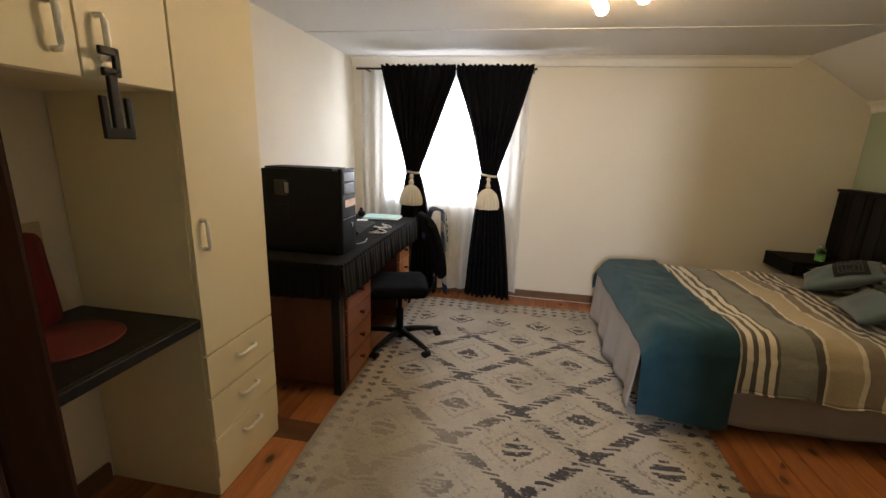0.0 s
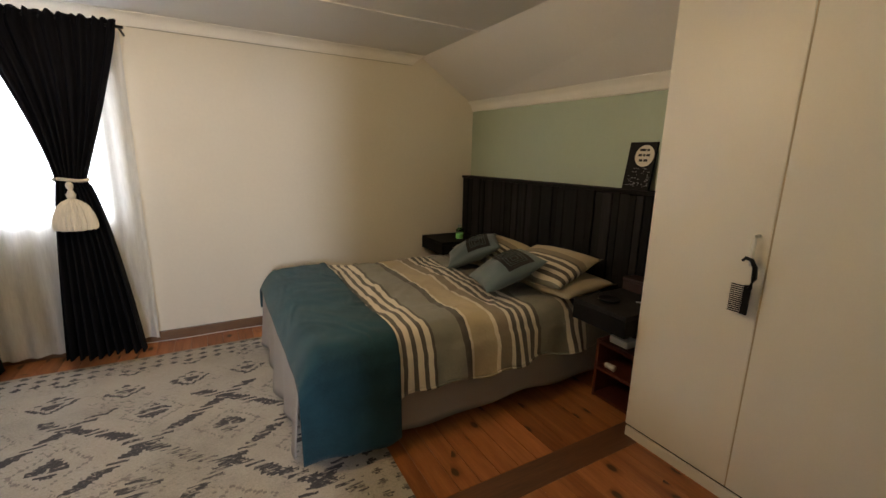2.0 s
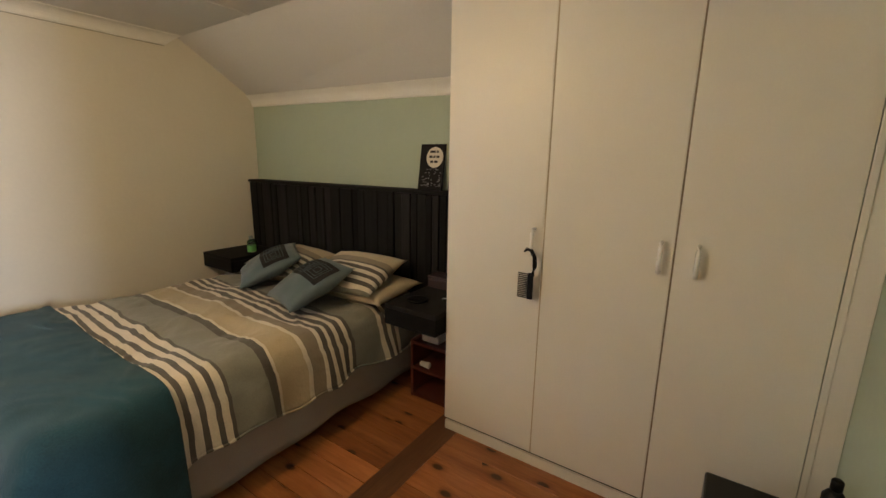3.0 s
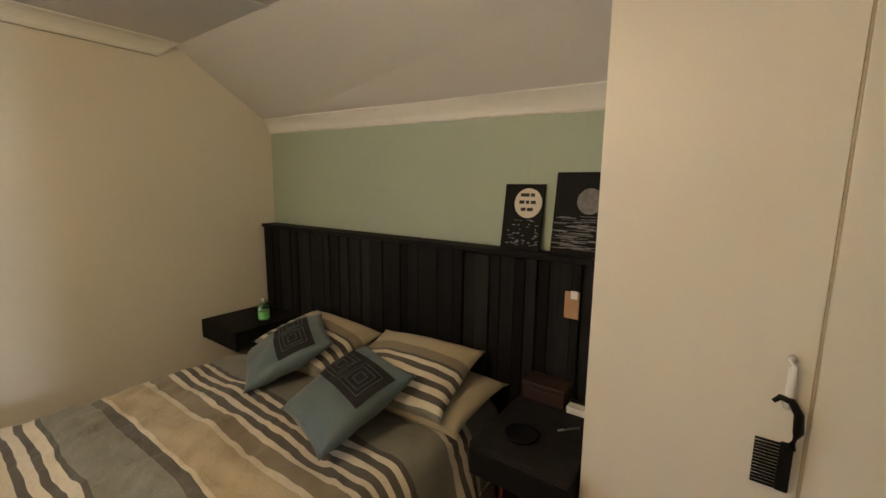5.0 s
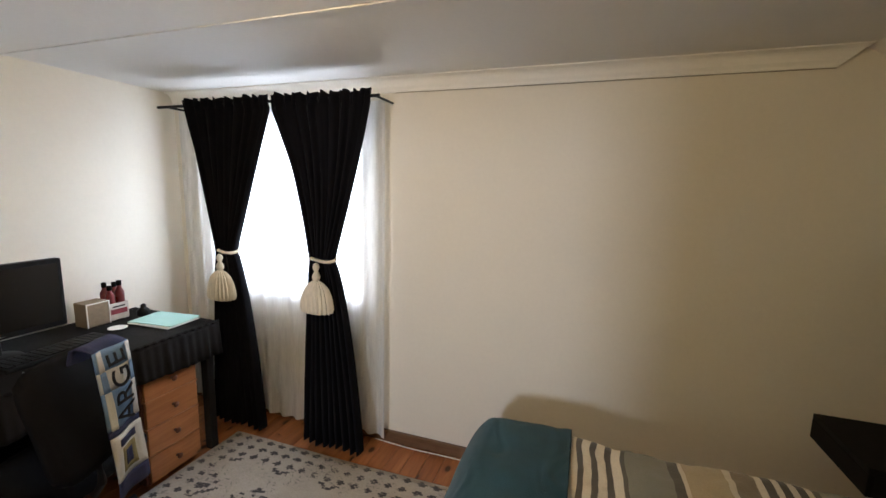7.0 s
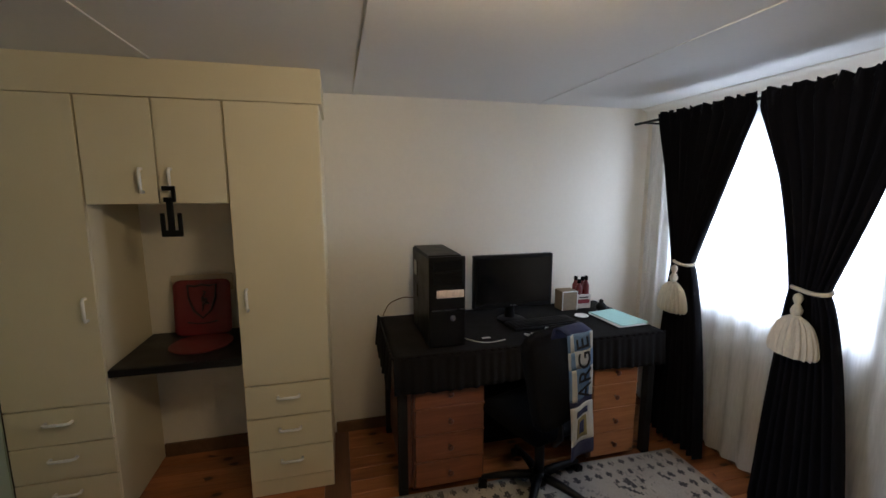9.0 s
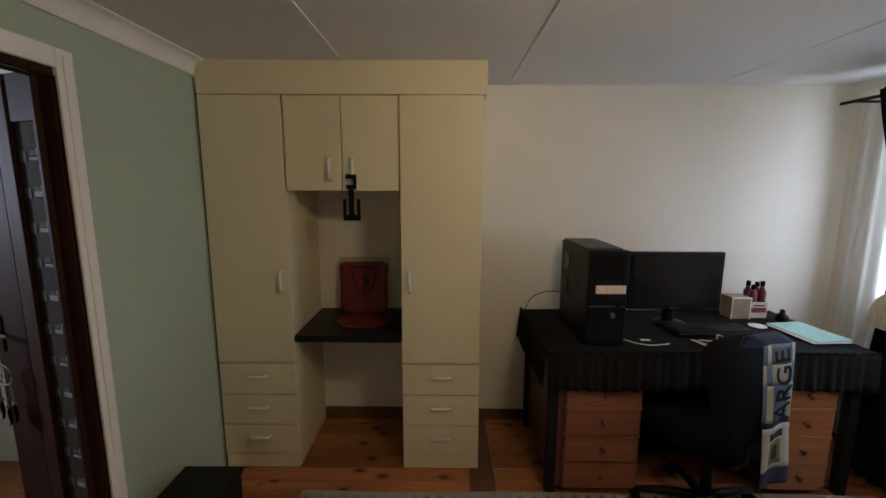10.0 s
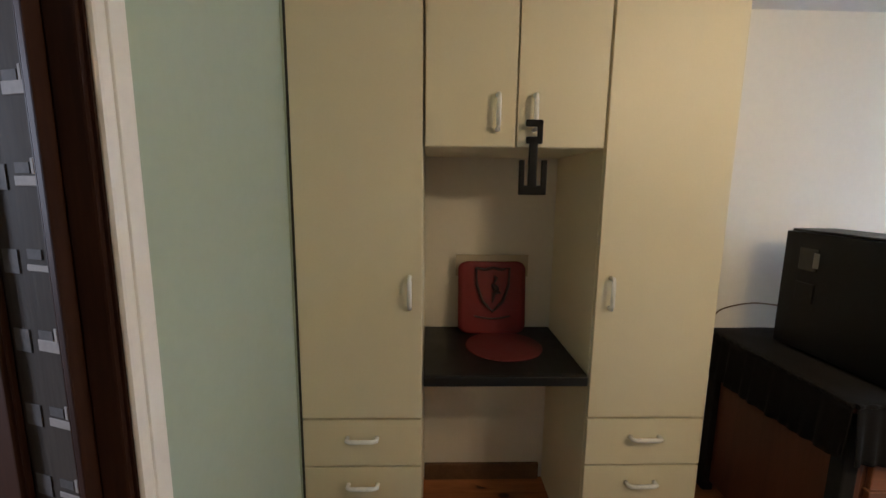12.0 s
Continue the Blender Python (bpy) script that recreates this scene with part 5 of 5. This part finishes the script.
# ---- office chair ----
CC = Vector((0.452, 4.345, 0))
chair = thing("office_chair", CC, label="black swivel office chair with five castors, pushed to desk", category="chair")
part("hub", turned([(0.045, 0.055), (0.05, 0.07), (0.045, 0.115), (0.03, 0.125)], CC, 18), BLACKPLASTIC, chair, smooth=True)
part("gas_lift", turned([(0.027, 0.125), (0.027, 0.27), (0.017, 0.275), (0.017, 0.41)], CC, 16), BLACKPLASTIC, chair, smooth=True)
for k in range(5):
    a = radians(-109 + 72 * k)
    d = Vector((math.cos(a), math.sin(a), 0))
    part("base_arm", rod([CC + d * 0.03 + Vector((0, 0, 0.098)), CC + d * 0.12 + Vector((0, 0, 0.096)), CC + d * 0.22 + Vector((0, 0, 0.082)), CC + d * 0.305 + Vector((0, 0, 0.066))], [0.026, 0.023, 0.019, 0.014], 10), BLACKPLASTIC, chair, smooth=True)
    s = Vector((-d.y, d.x, 0))
    e = CC + d * 0.305 + Vector((0, 0, 0.0265))
    c = part("castor", rod([e - s * 0.024, e - s * 0.006], [0.025, 0.025], 14), BLACKPLASTIC, chair)
    rod_bm = rod([e + s * 0.006, e + s * 0.024], [0.025, 0.025], 14)
    part("castor_wheel", rod_bm, BLACKPLASTIC, c)
    part("castor_stem", rod([e + Vector((0, 0, 0.0)), e + Vector((0, 0, 0.045))], 0.008, 8), BLACKPLASTIC, c)


def pad(w, d, t, m, bow=0.0, corner=0.10):
    bm = bmesh.new()
    for sgn in (1, -1):
        def f(u, v, sgn=sgn):
            a, b = u * 2 - 1, v * 2 - 1
            k = max(abs(a), abs(b)) ** 6
            q = (1 - min(1, k)) ** 0.5
            sh = 1 - corner * (abs(a) ** 4) * (abs(b) ** 4)
            return m @ Vector((a * w / 2 * sh, b * d / 2 * sh, sgn * t / 2 * (0.35 + 0.65 * q) + bow * a * a))
        sheet(f, 16, 16, bm=bm)
    bmesh.ops.remove_doubles(bm, verts=bm.verts[:], dist=0.0006)
    es = [e for e in bm.edges if e.is_boundary]
    if es:
        bmesh.ops.bridge_loops(bm, edges=es)
    return bm


part("seat", pad(0.46, 0.46, 0.085, pose(0.42, 4.335, 0.455, 0, 0, 18)), MATTBLACK, chair, "padded black fabric seat", smooth=True)
part("seat_plate", box(0.36, 0.52, 4.27, 4.42, 0.395, 0.415, 0.006), BLACKPLASTIC, chair)
part("backrest", pad(0.44, 0.41, 0.065, pose(0.700, 4.287, 0.79, 0, 0, 25) @ pose(0, 0, 0, 0, 76, 0), -0.02, 0.20), MATTBLACK, chair, "padded black fabric backrest", smooth=True)
part("back_bar", rod([(0.50, 4.335, 0.405), (0.64, 4.325, 0.40), (0.715, 4.31, 0.48), (0.728, 4.29, 0.72)], 0.015, 10), BLACKPLASTIC, chair, smooth=True)

# scarf over the chair's back
sf = thing("scarf", (0.74, 4.36, 0.33), label="knitted football scarf in sky blue, white and black", category="scarf")
BLUE = plain("sky_blue_knit", (0.13, 0.21, 0.34), 0.95, var=0.2, scale=30, fine=260, relief=0.7)
CREAM = plain("off_white_knit", (0.46, 0.45, 0.42), 0.95, var=0.15, scale=30, fine=260, relief=0.7)
NAVY = plain("navy_knit", (0.016, 0.020, 0.065), 0.95, var=0.3, scale=30, fine=260, relief=0.7)
OLIVE = plain("olive_knit", (0.20, 0.16, 0.06), 0.95, var=0.3, scale=30, fine=260, relief=0.7)


def scarf_at(a, s, off=0.0):
    """a: -1..1 across; s: metres down from the crest (negative: over the front of the back)."""
    y = 4.362 + a * 0.078 + 0.012 * s
    if s < 0:
        return Vector((0.705 - 0.045 + s * 0.25 - off, y, 1.012 + s * 0.95))
    if s < 0.06:
        q = s / 0.06 * math.pi
        return Vector((0.690 - 0.030 * math.cos(q) + off * -math.cos(q), y, 1.012 + 0.018 * math.sin(q) + off * math.sin(q)))
    d = s - 0.06
    x = 0.728 - d * 0.02 if d < 0.38 else 0.7204 + (d - 0.38) * 0.05
    x = 0.70 + (x - 0.70) * 1.0 + 0.022 * math.sin(min(1.0, d / 0.25) * math.pi / 2)
    return Vector((x + 0.008 * math.sin(9 * d + 3 * a) + off + 0.02, y + 0.01 * math.sin(4 * d), 1.010 - d))


def scarf_band(name, s0, s1, a0, a1, material, off=0.0, label=""):
    return part(name, sheet(lambda u, v: scarf_at(a0 + (a1 - a0) * u, s0 + (s1 - s0) * v, off), 6, max(2, int((s1 - s0) * 60)), 0.006 if off == 0 else 0.001), material, sf, label, smooth=True)


for s0, s1, m in ((-0.20, 0.06, NAVY), (0.06, 0.14, BLUE), (0.14, 0.22, CREAM), (0.22, 0.37, BLUE), (0.37, 0.40, NAVY), (0.40, 0.58, CREAM), (0.58, 0.65, NAVY)):
    scarf_band("knitted_band", s0, s1, -1, 1, m)
for s0, s1 in ((0.06, 0.14), (0.14, 0.22), (0.22, 0.37)):
    scarf_band("edge_stripe", s0, s1, 0.62, 0.95, CREAM if s0 != 0.14 else BLUE, 0.0075)
    scarf_band("edge_stripe", s0, s1, -0.95, -0.62, CREAM if s0 != 0.14 else BLUE, 0.0075)
scarf_band("crest_patch", 0.46, 0.56, -0.5, 0.5, OLIVE, 0.0075, "olive woven badge")
scarf_band("letter_bar", 0.42, 0.45, -0.6, 0.6, NAVY, 0.0075)
scarf_band("crest_bar", 0.48, 0.54, -0.25, 0.25, NAVY, 0.009)
for i, ch in enumerate("EGRA"):
    s = 0.105 + i * 0.074
    p, q = scarf_at(0, s, 0.0095), scarf_at(0, s + 0.03, 0.0095)
    down = (q - p).normalized()
    # letters read up the scarf
    xa, ya = -down, Vector((0, -1, 0))
    m = Matrix((xa, ya, xa.cross(ya))).transposed().to_4x4()
    if m.to_3x3().col[2].x < 0:
        m = Matrix((xa, -ya, xa.cross(-ya))).transposed().to_4x4()
    m.translation = p
    lettering("letter", ch, 0.118, m, BLACKPLASTIC, sf, 0.0012)

# the chair's back is turned a little towards the window
sf.matrix_basis = pose(0.74, 4.36, 0.33, 0, 0, 20)

# ---- curtains ----
rail = thing("curtain_rail", (0.52, 5.40, 2.09), label="thin dark metal curtain rail above the window", category="curtain rail")
part("pole", rod([(-0.275, 5.395, 2.092), (1.325, 5.395, 2.092)], 0.009, 10), BLACKPLASTIC, rail)
for x in (-0.20, 1.30):
    part("bracket", rod([(x, 5.395, 2.092), (x, YN - 0.001, 2.092)], 0.007, 8), BLACKPLASTIC, rail)


def curtain(name, top, tie, foot, pleats, label):
    """top, tie, foot: (left, right) edges at the rail, the tie-back and the hem."""
    ZT, ZTIE, ZF = 2.122, 1.190, 0.050

    def f(u, v):
        z = ZT + (ZF - ZT) * v
        if z > ZTIE:
            k = (ZT - z) / (ZT - ZTIE)
            k2 = k ** 1.14
            inner = max(0.0, (2.040 - z) / (2.040 - ZTIE))
            if name == "l":
                a = top[0] + (tie[0] - top[0]) * k2
                b = top[1] + (tie[1] - top[1]) * inner
            else:
                a = top[0] + (tie[0] - top[0]) * inner + 0.022 * math.sin(math.pi * inner)
                b = top[1] + (tie[1] - top[1]) * k2
            deep = 0.016 + 0.012 * k
        else:
            k = (ZTIE - z) / (ZTIE - ZF)
            q = k ** 0.62
            a = tie[0] + (foot[0] - tie[0]) * q
            b = tie[1] + (foot[1] - tie[1]) * q
            deep = 0.026 + 0.018 * k
        x = a + (b - a) * u
        y = 5.375 + deep * math.sin(2 * math.pi * pleats * u + 0.5 * math.sin(3 * v)) + 0.006 * math.sin(2 * math.pi * pleats * 2.3 * u + 4 * v)
        if v < 0.03:
            z += 0.007 * math.sin(2 * math.pi * pleats * u * 1.5) + 0.006 * noise.noise(Vector((u * 31, top[0] * 9, 2)))
            y += 0.012 * math.sin(2 * math.pi * pleats * 2.2 * u)
        if v > 0.97:
            z += 0.01 * math.sin(2 * math.pi * 2 * u)
        return Vector((x, y, z))
    c = thing("curtain", ((foot[0] + foot[1]) / 2, 5.375, 0.05), label=label, category="curtain", group="black curtains")
    part("drape", sheet(f, 110, 90, 0.003), CURTAIN, c, smooth=True)
    mid = (tie[0] + tie[1]) / 2
    w = (tie[1] - tie[0]) / 2 + 0.012
    loop = [(mid + w * math.cos(t), 5.375 + 0.048 * math.sin(t), 1.197 + 0.006 * math.sin(2 * t)) for t in [i * math.pi / 10 for i in range(21)]]
    tb = thing("tieback", (mid, 5.31, 0.9), label="cream cord tie-back with a fat tassel round the curtain", category="tie-back", group="curtain tie-backs")
    part("cord_loop", rod(loop, 0.010, 8, cap=False), TASSEL, tb, smooth=True)
    bead = turned([(0.004, 0), (0.014, -0.008), (0.020, -0.024), (0.014, -0.042), (0.010, -0.05), (0.016, -0.06), (0.024, -0.078), (0.020, -0.096), (0.012, -0.104)], (mid + 0.005, 5.30, 1.190), 16)
    part("bead", bead, TASSEL, tb, "carved cream beads", smooth=True)
    tas = bmesh.new()
    n = 44
    rings = []
    for r, h in ((0.014, -0.100), (0.045, -0.118), (0.070, -0.145), (0.086, -0.185), (0.096, -0.225), (0.100, -0.262), (0.094, -0.285)):
        rings.append([tas.verts.new((mid + 0.005 + r * (1 + (0.10 if k % 2 else -0.06)) * math.cos(2 * math.pi * k / n), 5.30 + 0.45 * r * (1 + (0.10 if k % 2 else -0.06)) * math.sin(2 * math.pi * k / n), 1.190 + h + (0.006 * math.sin(k * 2.4) if h < -0.28 else 0))) for k in range(n)])
    for r0, r1 in zip(rings, rings[1:]):
        for k in range(n):
            tas.faces.new((r0[k], r0[(k + 1) % n], r1[(k + 1) % n], r1[k]))
    tas.faces.new(rings[-1])
    part("tassel", tas, TASSEL, tb, "thick cream thread tassel")
    return c


curtain("l", (-0.040, 0.638), (0.215, 0.325), (0.085, 0.510), 9, "black curtain tied back, hanging to the floor")
curtain("r", (0.642, 1.300), (0.905, 1.040), (0.800, 1.225), 9, "black curtain tied back, hanging to the floor")
nt_c = thing("net_curtain", (0.5, 5.50, 0.04), label="sheer white net curtain hanging full length over window", category="net curtain")
part("sheer", sheet(lambda u, v: Vector((-0.285 + 1.57 * u, 5.545 + 0.016 * math.sin(2 * math.pi * 15 * u + 1.2 * math.sin(5 * u)) * (0.6 + 0.4 * v), 2.10 - 2.05 * v + (0.012 * math.sin(9 * u) if v == 1 else 0))), 220, 24), NET, nt_c, smooth=True)
part("hem", sheet(lambda u, v: Vector((-0.285 + 1.57 * u, 5.543 + 0.016 * math.sin(2 * math.pi * 15 * u + 1.2 * math.sin(5 * u)), 0.125 - 0.075 * v + (0.012 * math.sin(9 * u) if v == 1 else 0))), 220, 2), NET, nt_c, smooth=True)

# ---- ceiling light ----
LX, LY, LZ = 1.610, 3.770, 2.098
lamp = thing("ceiling_light", (LX, LY, ZC), label="ceiling light with three small warm glowing bulbs", category="ceiling light")
part("ceiling_plate", turned([(0.055, -0.026), (0.066, -0.020), (0.070, -0.001)], (LX, LY, ZC), 28), STEEL, lamp, smooth=True)
part("drop_rod", rod([(LX, LY, ZC - 0.024), (LX, LY, ZC - 0.075)], 0.010, 12), STEEL, lamp, smooth=True)
BULB = glow("warm_bulb", (1.0, 0.70, 0.37), 325.0)
for dx, dy in ((-0.078, -0.015), (-0.045, 0.085), (0.103, -0.065)):
    tip = Vector((LX + dx, LY + dy, LZ))
    arm = part("arm", rod([(LX, LY, ZC - 0.070), (LX + dx * 0.5, LY + dy * 0.5, ZC - 0.066), (LX + dx * 0.9, LY + dy * 0.9, ZC - 0.080), tip + Vector((0, 0, 0.066))], 0.006, 8), STEEL, lamp, smooth=True)
    part("bulb_socket", turned([(0.008, 0.072), (0.017, 0.066), (0.019, 0.040), (0.015, 0.030)], tip, 16), STEEL, arm, "small steel bulb socket", smooth=True)
    part("bulb", turned([(0.006, -0.030), (0.018, -0.026), (0.028, -0.012), (0.030, 0.002), (0.024, 0.018), (0.014, 0.030)], tip, 18), BULB, arm, "glowing warm bulb", smooth=True)

# ---- rug ----
RX0, RX1, RY0, RY1 = 0.325, 2.335, 2.31, 5.315


def rug_top(u, v):
    x, y = RX0 + (RX1 - RX0) * u, RY0 + (RY1 - RY0) * v
    return Vector((x + 0.006 * math.sin(5 * y), y + 0.005 * math.sin(4 * x), 0.013 + 0.003 * noise.noise(Vector((x * 3, y * 3, 0)))))


rug = solid("rug", sheet(rug_top, 40, 60, 0.010), RUG, "large distressed cream rug with dark diamond pattern", "rug", smooth=True, at=(RX0, RY0, 0.003))

# ---- floor: pine boards, and the dark strip across them ----
floor = thing("floor", (1.8, 3.7, -0.03), label="varnished orange pine board floor with a dark strip", category="floor", kind="structure")
part("subfloor", box(XW - 0.2, XE + 0.2, YS, YN + 0.2, -0.06, -0.024), SHADOWGAP, floor)
part("strip", box(XW, XE, 3.205, 3.345, -0.024, 0.001, 0.003), STRIP, floor, "dark timber strip let into the floor")
passage = thing("floor_passage", (1.7, 0.5, -0.03), label="pine board floor of the passage", category="floor", kind="structure")
PW = 0.104
shared = {}


def plank(y0, y1, x, parent):
    key = (round(y1 - y0, 3),)
    if key not in shared:
        bm = box(-PW / 2 + 0.0012, PW / 2 - 0.0012, 0.001, y1 - y0 - 0.001, -0.024, 0.0, 0.0012, 1)
        me = bpy.data.meshes.new("plank")
        bm.to_mesh(me)
        bm.free()
        me.materials.append(PINE)
        shared[key] = me
    ob = new("plank", shared[key])
    ob.parent = parent
    base = parent.matrix_basis.translation
    ob.location = Vector((x, y0, 0)) - base


n = int((XE - XW) / PW) + 1
for i in range(n):
    x = XW + PW * (i + 0.5)
    cut = 3.345 + (0.7 + 0.45 * ((i * 5) % 3))
    plank(3.345, cut, x, floor)
    plank(cut, YN, x, floor)
    plank(YS - 0.07, 3.205, x, floor)
for i in range(34):
    plank(-0.7, YS - 0.07, 0.0 + PW * (i + 0.5), passage)
